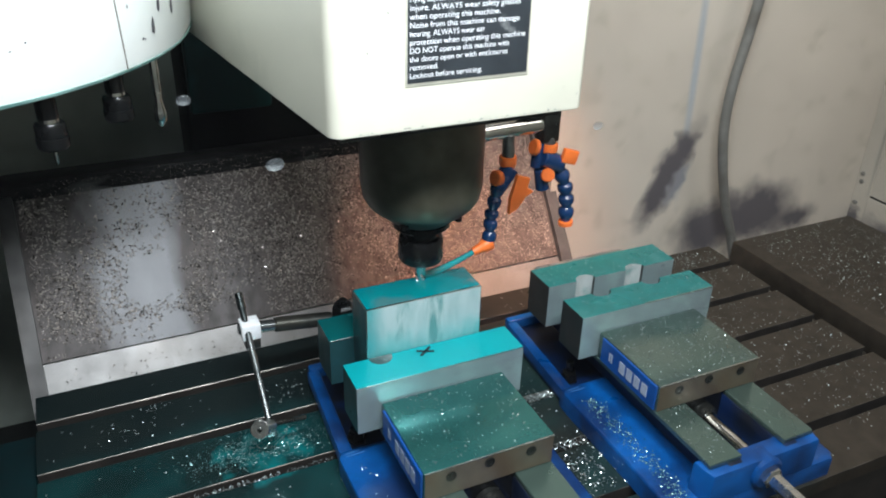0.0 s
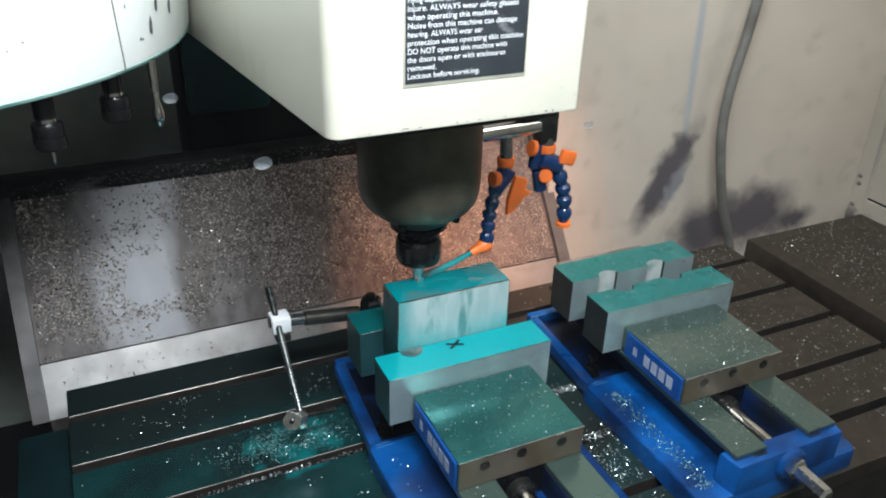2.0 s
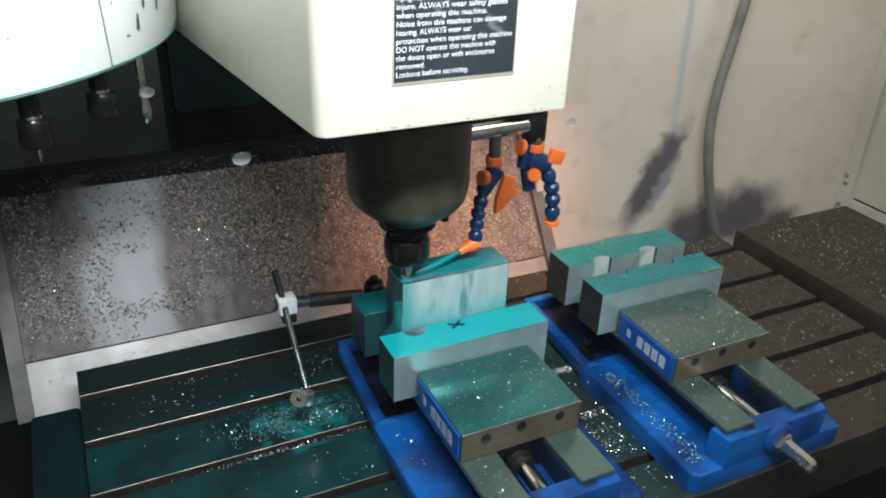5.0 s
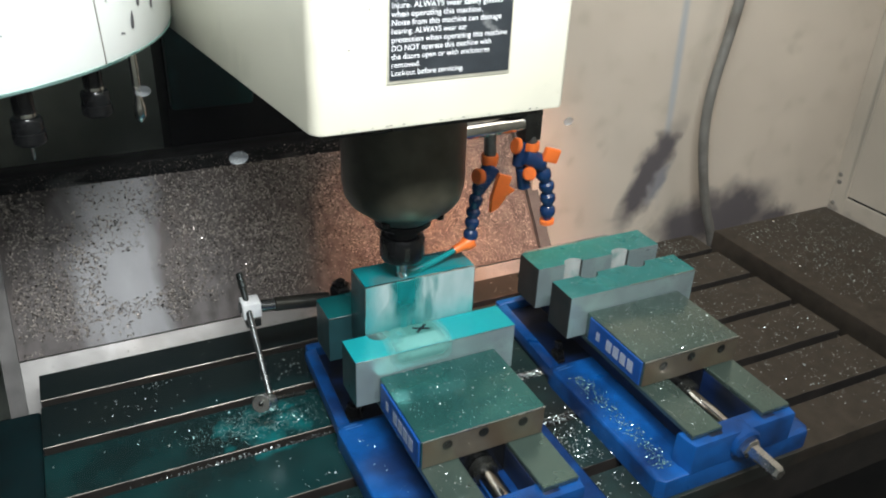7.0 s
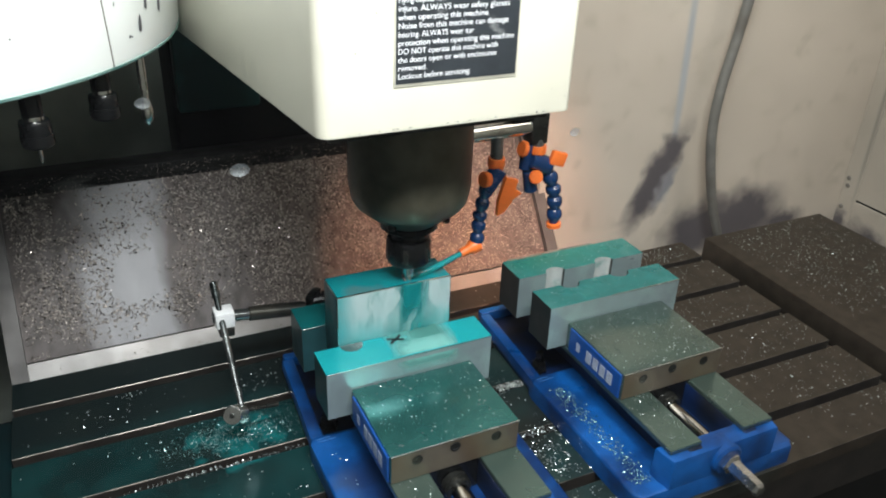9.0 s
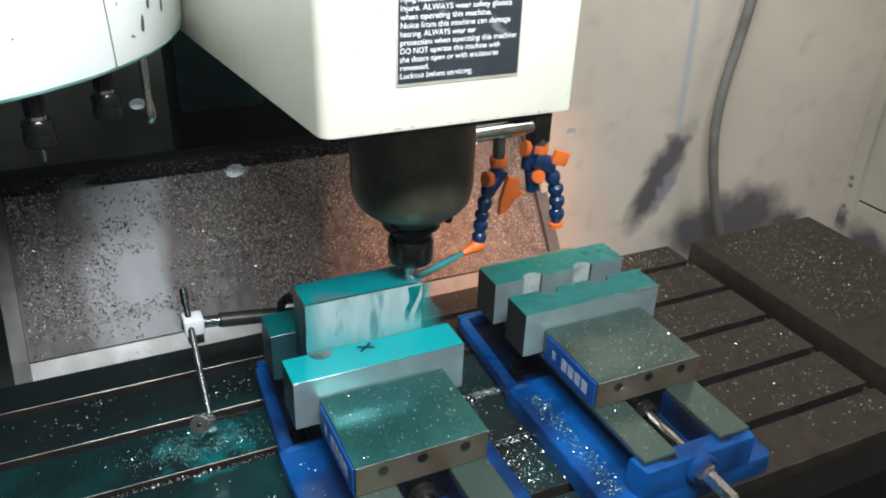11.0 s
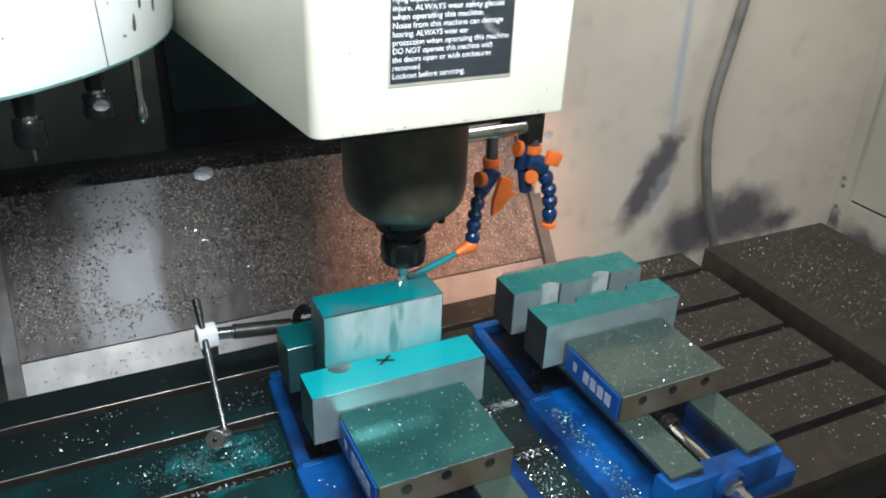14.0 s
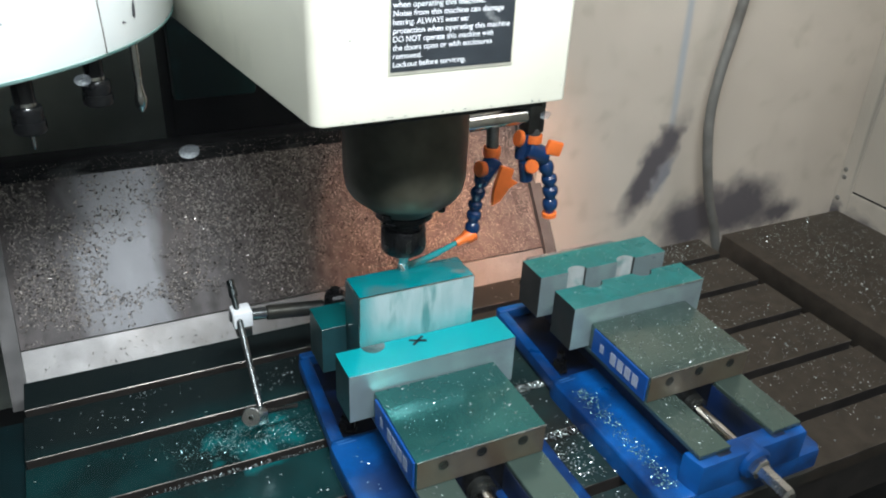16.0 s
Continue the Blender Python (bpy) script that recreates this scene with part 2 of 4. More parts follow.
def table_material():
    """Ground cast iron: greenish coolant film on one end, dry brown rust on the other."""
    m, nt, b, tex, ramp, mix = mat("cast_iron_table", (0.03, 0.05, 0.047), 0.33, 0.45, bump=0.06, bump_scale=260)
    tc = nt.nodes["Texture Coordinate"]
    sep = nt.nodes.new("ShaderNodeSeparateXYZ")
    nt.links.new(tc.outputs["Object"], sep.inputs[0])
    wob = nt.nodes.new("ShaderNodeMath")
    wob.operation = "MULTIPLY_ADD"
    wob.inputs[1].default_value = 0.30
    nt.links.new(tex(7.0), wob.inputs[0])
    nt.links.new(sep.outputs["X"], wob.inputs[2])
    brown = mix(ramp(tex(40.0), 0.3, 0.7), (0.036, 0.028, 0.020), (0.064, 0.050, 0.037))
    film = mix(ramp(tex(22.0), 0.3, 0.7), (0.006, 0.042, 0.044), (0.014, 0.074, 0.075))
    stale = mix(ramp(tex(16.0), 0.3, 0.7), (0.009, 0.020, 0.022), (0.019, 0.030, 0.029))
    wy = nt.nodes.new("ShaderNodeMath")
    wy.operation = "MULTIPLY_ADD"
    wy.inputs[1].default_value = 0.10
    nt.links.new(tex(9.0), wy.inputs[0])
    nt.links.new(sep.outputs["Y"], wy.inputs[2])
    film = mix(ramp(tex(6.0, 6.0), 0.48, 0.66), film, (0.011, 0.024, 0.024))
    green = mix(ramp(wy.outputs[0], 0.185, 0.245), film, stale)
    base = mix(ramp(wob.outputs[0], 0.30, 0.72), green, brown)
    wet = nt.nodes.new("ShaderNodeMath")
    wet.operation = "SUBTRACT"
    d = nt.nodes.new("ShaderNodeVectorMath")
    d.operation = "DISTANCE"
    d.inputs[1].default_value = (-0.085, 0.100, 0)
    nt.links.new(tc.outputs["Object"], d.inputs[0])
    nt.links.new(ramp(d.outputs["Value"], 0.105, 0.02), wet.inputs[0])
    nt.links.new(ramp(tex(30.0), 0.75, 0.35), wet.inputs[1])
    puddle = mix(ramp(wet.outputs[0], 0.0, 0.6), base, (0.0, 0.24, 0.25))
    nt.links.new(puddle, b.inputs["Base Color"])
    rr = nt.nodes.new("ShaderNodeMapRange")
    rr.inputs["To Min"].default_value, rr.inputs["To Max"].default_value = 0.24, 0.5
    nt.links.new(ramp(wob.outputs[0], 0.2, 0.8), rr.inputs["Value"])
    nt.links.new(rr.outputs["Result"], b.inputs["Roughness"])
    return m


def wall_material(name, side=False):
    """Grimy off-white sheet with a worn streak, dark greasy rub marks and fine specks."""
    m, nt, b, tex, ramp, mix = mat(name, (0.5, 0.47, 0.41), 0.42, 0.0, bump=0.06, bump_scale=60)
    tc = nt.nodes["Texture Coordinate"]
    base = mix(ramp(tex(3.0), 0.3, 0.7), (0.55, 0.487, 0.412), (0.70, 0.625, 0.535))
    base = mix(ramp(tex(26.0), 0.55, 0.8), base, (0.49, 0.44, 0.36))
    wn = nt.nodes.new("ShaderNodeTexNoise")
    wn.inputs["Scale"].default_value, wn.inputs["Detail"].default_value = 18.0, 8.0
    wn.inputs["Roughness"].default_value = 0.62
    nt.links.new(tc.outputs["Object"], wn.inputs["Vector"])
    off = nt.nodes.new("ShaderNodeVectorMath")
    off.operation = "MULTIPLY_ADD"
    off.inputs[1].default_value = (0.09, 0.09 if side else 0.0, 0.09)
    nt.links.new(wn.outputs["Color"], off.inputs[0])
    nt.links.new(tc.outputs["Object"], off.inputs[2])

    def smear(col, centre, size, angle, paint, soft, warp=True):
        mp = nt.nodes.new("ShaderNodeMapping")
        mp.vector_type = "TEXTURE"
        k = 0.045 if warp else 0.0
        if side:
            mp.inputs["Location"].default_value = (1.385, centre[0] + k, centre[1] + k)
            mp.inputs["Rotation"].default_value = (radians(angle), 0, 0)
            mp.inputs["Scale"].default_value = (10.0, size[0], size[1])
        else:
            mp.inputs["Location"].default_value = (centre[0] + k, 0.48, centre[1] + k)
            mp.inputs["Rotation"].default_value = (0, radians(angle), 0)
            mp.inputs["Scale"].default_value = (size[0], 10.0, size[1])
        nt.links.new(off.outputs[0] if warp else tc.outputs["Object"], mp.inputs["Vector"])
        ln = nt.nodes.new("ShaderNodeVectorMath")
        ln.operation = "LENGTH"
        nt.links.new(mp.outputs[0], ln.inputs[0])
        return mix(ramp(ln.outputs["Value"], 1.0 + soft, 1.0 - soft), col, paint)

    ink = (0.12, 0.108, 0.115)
    if side:
        c = mix(ramp(tex(2.2), 0.35, 0.7), base, (0.40, 0.365, 0.31))
        c = smear(c, (0.385, -0.135), (0.055, 0.040), 10, ink, 0.5)
        c = smear(c, (0.300, -0.150), (0.070, 0.030), -5, ink, 0.5)
        c = smear(c, (0.463, -0.115), (0.014, 0.024), 0, ink, 0.5)
        c = smear(c, (0.442, 0.16), (0.004, 0.16), 0, (0.30, 0.28, 0.24), 0.6, False)
        nt.links.new(c, b.inputs["Base Color"])
        return m
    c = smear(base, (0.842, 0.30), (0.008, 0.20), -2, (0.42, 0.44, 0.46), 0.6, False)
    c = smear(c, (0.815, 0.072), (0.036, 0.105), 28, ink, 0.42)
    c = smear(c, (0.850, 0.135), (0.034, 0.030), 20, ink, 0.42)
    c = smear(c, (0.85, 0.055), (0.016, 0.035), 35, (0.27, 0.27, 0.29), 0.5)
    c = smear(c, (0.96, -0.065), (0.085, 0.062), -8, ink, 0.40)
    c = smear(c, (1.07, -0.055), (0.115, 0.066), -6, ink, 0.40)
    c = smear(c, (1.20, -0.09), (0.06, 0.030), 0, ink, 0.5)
    nt.links.new(c, b.inputs["Base Color"])
    return m


def plate_material():
    """Stainless way cover: smooth, with brown grime where the chips collect."""
    m, nt, b, tex, ramp, mix = mat("stainless_way_cover", (0.4, 0.4, 0.4), 0.5, 0.25, bump=0.05, bump_scale=120, stretch=(1, 0.5, 0.5))
    tc = nt.nodes["Texture Coordinate"]
    sep = nt.nodes.new("ShaderNodeSeparateXYZ")
    nt.links.new(tc.outputs["Object"], sep.inputs[0])
    away = nt.nodes.new("ShaderNodeMath")
    away.operation = "SUBTRACT"
    away.inputs[1].default_value = -0.175
    nt.links.new(sep.outputs["X"], away.inputs[0])
    dist = nt.nodes.new("ShaderNodeMath")
    dist.operation = "ABSOLUTE"
    nt.links.new(away.outputs[0], dist.inputs[0])
    wob = nt.nodes.new("ShaderNodeMath")
    wob.operation = "MULTIPLY_ADD"
    wob.inputs[1].default_value = 0.16
    nt.links.new(tex(11.0), wob.inputs[0])
    nt.links.new(dist.outputs[0], wob.inputs[2])
    grimy = ramp(wob.outputs[0], 0.125, 0.165)
    worn = mix(ramp(tex(5.0), 0.40, 0.62), (0.125, 0.112, 0.112), (0.072, 0.054, 0.048))
    dirty = mix(ramp(tex(60.0), 0.4, 0.7), worn, (0.040, 0.033, 0.030))
    # pale dried dust on the dry end, lightened for light the head blocks
    end = nt.nodes.new("ShaderNodeMath")
    end.operation = "MULTIPLY_ADD"
    end.inputs[1].default_value = 0.14
    nt.links.new(tex(13.0), end.inputs[0])
    nt.links.new(sep.outputs["X"], end.inputs[2])
    dusty = mix(ramp(tex(70.0), 0.35, 0.65), (0.165, 0.137, 0.124), (0.080, 0.064, 0.057))
    dirty = mix(ramp(end.outputs[0], 0.00, 0.20), dirty, dusty)
    wiped = mix(ramp(tex(14.0), 0.35, 0.75), (0.29, 0.29, 0.303), (0.19, 0.188, 0.197))
    nt.links.new(mix(grimy, wiped, dirty), b.inputs["Base Color"])
    return m


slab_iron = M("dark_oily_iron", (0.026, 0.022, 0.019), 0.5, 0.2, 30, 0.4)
edge_steel = M("worn_bright_edge", (0.15, 0.135, 0.12), 0.35, 0.7, 40, 0.4, (0.05, 0.05, 0.048), 18, 0.48, 0.60)
flange_steel = M("grimy_bent_flange", (0.115, 0.11, 0.108), 0.5, 0.4, 40, 0.2, (0.075, 0.068, 0.064), 8, 0.45, 0.7, 0.05, 120, 0.06)
lip_steel = M("dull_galvanised_sheet", (0.29, 0.279, 0.272), 0.42, 0.5, 40, 0.15, (0.25, 0.232, 0.218), 9, 0.5, 0.7, 0.05, 120, 0.08)
iron = table_material()
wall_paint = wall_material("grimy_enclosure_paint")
wall_right_paint = wall_material("grimy_side_wall_paint", True)
plate_steel = plate_material()

glass, gnt, *_ = mat("door_glass", (1, 1, 1), 0.02)
gnt.nodes.remove(gnt.nodes["Principled BSDF"])
tr = gnt.nodes.new("ShaderNodeBsdfTransparent")
gl = gnt.nodes.new("ShaderNodeBsdfGlossy")
gl.inputs["Roughness"].default_value = 0.02
mx = gnt.nodes.new("ShaderNodeMixShader")
mx.inputs[0].default_value = 0.02
gnt.links.new(tr.outputs[0], mx.inputs[1])
gnt.links.new(gl.outputs[0], mx.inputs[2])
gnt.links.new(mx.outputs[0], gnt.nodes["Material Output"].inputs["Surface"])
drop_mat = M("milky_coolant_drop", (0.75, 0.80, 0.82), 0.25)
drop_mat.node_tree.nodes["Principled BSDF"].inputs["Alpha"].default_value = 0.30


# ---- mesh helpers ----
def finish(bm, name, material, smooth=False):
    me = bpy.data.meshes.new(name)
    bmesh.ops.recalc_face_normals(bm, faces=bm.faces)
    bm.to_mesh(me)
    bm.free()
    for mt in (material if isinstance(material, (list, tuple)) else [material]):
        me.materials.append(mt)
    if smooth:
        for p in me.polygons:
            p.use_smooth = True
        me.set_sharp_from_angle(angle=radians(35))
    return me


def part(name, bm, material, parent=None, label="", smooth=True):
    ob = new(name, finish(bm, name, material, smooth))
    if parent:
        ob.parent = parent
    if label:
        ob["label"] = label
    return ob


def thing(name, label, category, group="", kind=""):
    return tagged(new(name), label, category, group, kind)


def box(x0, x1, y0, y1, z0, z1, r=0.0, seg=2, bm=None):
    own = bmesh.new()
    bmesh.ops.create_cube(own, size=1)
    for v in own.verts:
        v.co = (x0 + (v.co.x + 0.5) * (x1 - x0), y0 + (v.co.y + 0.5) * (y1 - y0), z0 + (v.co.z + 0.5) * (z1 - z0))
    if r:
        bmesh.ops.bevel(own, geom=own.edges[:], offset=r, segments=seg, profile=0.5, affect="EDGES")
    return merge(bm, own)


def merge(bm, own):
    if bm is None:
        return own
    me = bpy.data.meshes.new("t")
    own.to_mesh(me)
    own.free()
    bm.from_mesh(me)
    bpy.data.meshes.remove(me)
    return bm


def lathe(profile, origin=(0, 0, 0), direction=(0, 0, 1), seg=40, bm=None):
    """A body of revolution: profile rows (radius, height) along direction from origin."""
    own = bmesh.new()
    q = Vector((0, 0, 1)).rotation_difference(Vector(direction).normalized())
    rings = []
    for r, h in profile:
        if r <= 1e-6:
            rings.append([own.verts.new(q @ Vector((0, 0, h)) + Vector(origin))])
        else:
            rings.append([own.verts.new(q @ Vector((r * math.cos(a), r * math.sin(a), h)) + Vector(origin))
                          for a in (2 * math.pi * i / seg for i in range(seg))])
    for a, b in zip(rings, rings[1:]):
        for i in range(seg):
            j = (i + 1) % seg
            if len(a) == 1 and len(b) > 1:
                own.faces.new((a[0], b[i], b[j]))
            elif len(b) == 1 and len(a) > 1:
                own.faces.new((a[i], a[j], b[0]))
            elif len(a) > 1:
                own.faces.new((a[i], a[j], b[j], b[i]))
    for ring in (rings[0], rings[-1]):
        if len(ring) > 1:
            own.faces.new(ring)
    return merge(bm, own)


def rod(p, q, r, seg=20, bm=None, cham=0.15):
    p, q = Vector(p), Vector(q)
    h, c = (q - p).length, r * cham
    return lathe([(r - c, 0), (r, c), (r, h - c), (r - c, h)], p, q - p, seg, bm)


def prism(outline, z0, z1, r=0.0, bm=None):
    own = bmesh.new()
    low = [own.verts.new((x, y, z0)) for x, y in outline]
    high = [own.verts.new((x, y, z1)) for x, y in outline]
    own.faces.new(low[::-1])
    top = own.faces.new(high)
    n = len(outline)
    for i in range(n):
        own.faces.new((low[i], low[(i + 1) % n], high[(i + 1) % n], high[i]))
    if r:
        bmesh.ops.bevel(own, geom=list(top.edges), offset=r, segments=2, profile=0.5, affect="EDGES")
    return merge(bm, own)


def smooth_path(points, n=8):
    pts = [Vector(p) for p in points]
    out = []
    for i in range(len(pts) - 1):
        a, b, c, d = pts[max(i - 1, 0)], pts[i], pts[i + 1], pts[min(i + 2, len(pts) - 1)]
        for k in range(n):
            t = k / n
            out.append(0.5 * ((2 * b) + (c - a) * t + (2 * a - 5 * b + 4 * c - d) * t * t + (3 * b - a - 3 * c + d) * t ** 3))
    return out + [pts[-1]]


def tube(points, radius, seg=12, bm=None):
    own = bmesh.new()
    rings = []
    up = Vector((0.3, 0.5, 0.8))
    for i, p in enumerate(points):
        d = (points[min(i + 1, len(points) - 1)] - points[max(i - 1, 0)]).normalized()
        side = d.cross(up).normalized()
        over = side.cross(d)
        r = radius(i / (len(points) - 1)) if callable(radius) else radius
        rings.append([own.verts.new(p + r * (math.cos(a) * side + math.sin(a) * over)) for a in (2 * math.pi * k / seg for k in range(seg))])
    for a, b in zip(rings, rings[1:]):
        for k in range(seg):
            own.faces.new((a[k], a[(k + 1) % seg], b[(k + 1) % seg], b[k]))
    own.faces.new(rings[0])
    own.faces.new(rings[-1])
    return merge(bm, own)


def slab(a, b, c, d, depth):
    """A plate between four corners, with thickness along its back."""
    own = bmesh.new()
    pts = [Vector(p) for p in (a, b, c, d)]
    n = (pts[1] - pts[0]).cross(pts[3] - pts[0]).normalized() * depth
    f = [own.verts.new(p) for p in pts]
    k = [own.verts.new(p - n) for p in pts]
    own.faces.new(f)
    own.faces.new(k[::-1])
    for i in range(4):
        own.faces.new((f[i], k[i], k[(i + 1) % 4], f[(i + 1) % 4]))
    return own


def chips(name, label, places, material, lo, hi, parent=None):
    """Loose curled slivers; places: rows of (point, normal)."""
    rng = random.Random(len(places))
    vs, fs = [], []
    for p, nrm in places:
        p, nrm = Vector(p), Vector(nrm).normalized()
        t = nrm.orthogonal().normalized()
        t = Matrix.Rotation(rng.uniform(0, 6.28), 3, nrm) @ t
        s = nrm.cross(t)
        ln, w, curl = rng.uniform(lo, hi), rng.uniform(0.25, 0.45), rng.uniform(0.15, 0.7)
        tilt = rng.uniform(-0.9, 0.9)
        i0 = len(vs)
        for k in (-1, 0, 1):
            lift = (1 - k * k) * curl * ln * 0.5 + 0.0006
            for j in (-1, 1):
                vs.append(p + t * (k * ln * 0.5) + s * (j * w * ln * 0.5 + 0.15 * k * k * ln) + nrm * (lift + max(0, j * tilt) * w * ln))
        fs += [(i0, i0 + 1, i0 + 3, i0 + 2), (i0 + 2, i0 + 3, i0 + 5, i0 + 4)]
    me = bpy.data.meshes.new(name)
    me.from_pydata([tuple(v) for v in vs], [], fs)
    me.materials.append(material)
    ob = tagged(new(name, me), label, "metal chips", kind="stuff")
    return ob


MOVING = []
SPILL = []

# ---- enclosure ----
def structure(name, bm, material, label, category="wall", smooth=False):
    return tagged(part(name, bm, material, smooth=smooth), label, category, kind="structure")


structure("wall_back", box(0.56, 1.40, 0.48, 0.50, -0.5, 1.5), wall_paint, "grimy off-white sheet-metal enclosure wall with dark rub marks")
structure("wall_return", box(0.545, 0.56, 0.48, 0.95, -0.5, 1.5), wall_paint, "off-white sheet-metal return beside the column recess")
structure("wall_right", box(1.385, 1.405, -0.92, 0.48, -0.5, 1.5), wall_right_paint, "grimy off-white sheet-metal side wall of the enclosure")
wr = bpy.data.objects["wall_right"]
part("lower_panel", box(1.379, 1.385, -0.60, 0.4360, -0.5, -0.0495, 0.001, 1), wall_right_paint, wr, smooth=False)
part("panel_gap", box(1.3830, 1.3852, -0.60, 0.4360, -0.0490, -0.0455), black_void, wr, "dark gap above the lower panel", smooth=False)
part("corner_strip", box(1.3808, 1.385, 0.4372, 0.4795, -0.5, 1.5, 0.001, 1), wall_right_paint, wr, "bolted corner strip", smooth=False)
for y, z in ((0.468, -0.002), (0.466, -0.020), (0.468, -0.073)):
    part("bolt_head", lathe([(0.0055, 0), (0.0055, 0.002), (0.004, 0.0035), (0, 0.0035)], (1.3808, y, z), (-1, 0, 0), 12), bolt_grey, wr)
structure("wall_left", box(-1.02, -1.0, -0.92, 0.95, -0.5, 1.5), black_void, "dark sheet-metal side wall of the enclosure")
structure("wall_recess", box(-1.0, 0.545, 0.95, 0.97, -0.5, 1.5), column_grey, "dark green-grey sheet behind the tool changer")
structure("floor", box(-1.02, 1.405, -0.92, 0.97, -0.52, -0.5), black_void, "dark wet chip-pan floor under the machine table", "floor")
structure("wall_front_lower", box(-1.02, 1.405, -0.63, -0.60, -0.5, 0.30), frame_paint, "painted sheet-metal door panel below the window")
structure("wall_front_upper", box(-1.02, 1.405, -0.63, -0.60, 1.02, 1.15), frame_paint, "painted sheet-metal door panel above the window")
window = tagged(new("window_1"), "clear door window spotted with dried coolant drops", "window", kind="structure")
pane = part("pane", box(-0.70, 0.30, -0.615, -0.612, 0.30, 1.02), glass, window)
pane.visible_shadow = False
for x0, x1 in ((-1.02, -0.70), (0.30, 1.405)):
    structure("wall_front_side", box(x0, x1, -0.63, -0.60, 0.30, 1.02), frame_paint, "painted sheet-metal door panel beside the window")


def drops():
    for x, z, r in ((-0.2078, 0.6757, 0.00042), (-0.2019, 0.6701, 0.00058), (-0.1731, 0.6695, 0.00042)):
        bm = lathe([(0, 0), (r, 0.0001), (r * 0.8, r * 0.35), (r * 0.4, r * 0.6), (0, r * 0.66)], (x, -0.612, z), (0, 1, 0), 12)
        bmesh.ops.scale(bm, vec=(1.25, 1, 0.9), space=Matrix.Translation((-x, 0.612, -z)), verts=bm.verts)
        part("dried_drop", bm, drop_mat, window, "pale dried coolant drop")


drops()


def way_cover():
    """Sloping stainless cover behind the table, with its lower lip, side flanges and rear dark rail."""
    t = tagged(new("way_cover"), "sloping stainless way cover strewn with aluminium chips", "machine cover")
    x0, x1 = -0.335, 0.535
    part("main_sheet", slab((x0, 0.42, -0.015), (x1, 0.42, -0.015), (x1, 0.5616, 0.1818), (x0, 0.5616, 0.1818), 0.004), plate_steel, t, smooth=False)
    part("lower_lip", slab((x0, 0.372, -0.082), (x1, 0.372, -0.082), (x1, 0.4195, -0.0172), (x0, 0.4195, -0.0172), 0.004), lip_steel, t, "pale lower lip of bent stainless sheet", smooth=False)
    part("apron", box(x0, x1, 0.372, 0.376, -0.5, -0.083), plate_steel, t, smooth=False)
    for a, b, n in ((x0 - 0.022, x0, "side_flange"), (x1, x1 + 0.022, "side_flange")):
        own = bmesh.new()
        pts = ((0.365, -0.078), (0.412, -0.008), (0.5546, 0.190), (0.64, 0.190), (0.64, -0.078))
        l = [own.verts.new((a, y, z)) for y, z in pts]
        r = [own.verts.new((b, y, z)) for y, z in pts]
        own.faces.new(l)
        own.faces.new(r[::-1])
        for i in range(5):
            own.faces.new((l[i], l[(i + 1) % 5], r[(i + 1) % 5], r[i]))
        part(n, own, flange_steel, t, "dull bent side flange", smooth=False)
    part("rear_rail", box(x0 - 0.3, x1, 0.5622, 0.610, 0.1700, 0.2080, 0.004), rail_steel, t, "dark oily rear rail")
    return t


way_cover()
column = tagged(new("machine_column"), "dark machine column in the shadow behind the head", "machine column")
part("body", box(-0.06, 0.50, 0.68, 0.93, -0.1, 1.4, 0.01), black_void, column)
# teal patch paints the faint light on the dark column
part("side_panel", box(-0.055, 0.08, 0.655, 0.68, 0.25, 0.9, 0.006), column_teal, column, "dark teal panel, faint light put into its colour")
structure("wall_mid", box(-1.0, -0.06, 0.80, 0.82, -0.1, 1.4), column_grey, "dim green-grey sheet behind the tool changer")

# ---- head ----
def spindle_head():
    t = tagged(new("head_unit"), "cream painted spindle head cover with chipped lower edge", "machine head")
    out = [(-0.0328, -0.0615), (0.2126, -0.0615), (0.2126, 0.40), (-0.086, 0.40)]
    bm = prism(out, 0.4538, 1.05)
    vert = [e for e in bm.edges if abs(e.verts[0].co.z - e.verts[1].co.z) > 0.1]
    left = [e for e in vert if e.verts[0].co.x < 0]
    right = [e for e in vert if e.verts[0].co.x > 0]
    bmesh.ops.bevel(bm, geom=left, offset=0.012, segments=6, profile=0.5, affect="EDGES")
    bmesh.ops.bevel(bm, geom=[e for e in right if e.is_valid], offset=0.006, segments=4, profile=0.5, affect="EDGES")
    low = [e for e in bm.edges if all(abs(v.co.z - 0.4538) < 1e-4 for v in e.verts)]
    bmesh.ops.bevel(bm, geom=low, offset=0.003, segments=2, profile=0.5, affect="EDGES")
    part("cover", bm, cream, t)
    part("underside", box(-0.02, 0.20, -0.045, 0.38, 0.444, 0.4538, 0.003), dark_steel, t, "dark oily underside plate")
    rng = random.Random(3)
    for k in range(26):
        x = rng.uniform(-0.01, 0.19)
        w = rng.uniform(0.0003, 0.0014)
        bm = lathe([(0, 0), (w, 0.0001), (w * 0.7, 0.0003), (0, 0.0003)], (0, 0, 0), (0, -1, 0), 7)
        bmesh.ops.scale(bm, vec=(1, 1, rng.uniform(0.2, 0.6)), verts=bm.verts)
        bmesh.ops.translate(bm, vec=(x, -0.0615, 0.4575), verts=bm.verts)
        part("paint_chip", bm, scuffed, t)
    for x, z in ((0.0, 0.525), (0.018, 0.556), (0.19, 0.478), (0.205, 0.470)):
        part("speck", lathe([(0, 0), (0.0008, 0.0001), (0, 0.0004)], (x, -0.0616, z), (0, -1, 0), 7), scuffed, t)
    return t


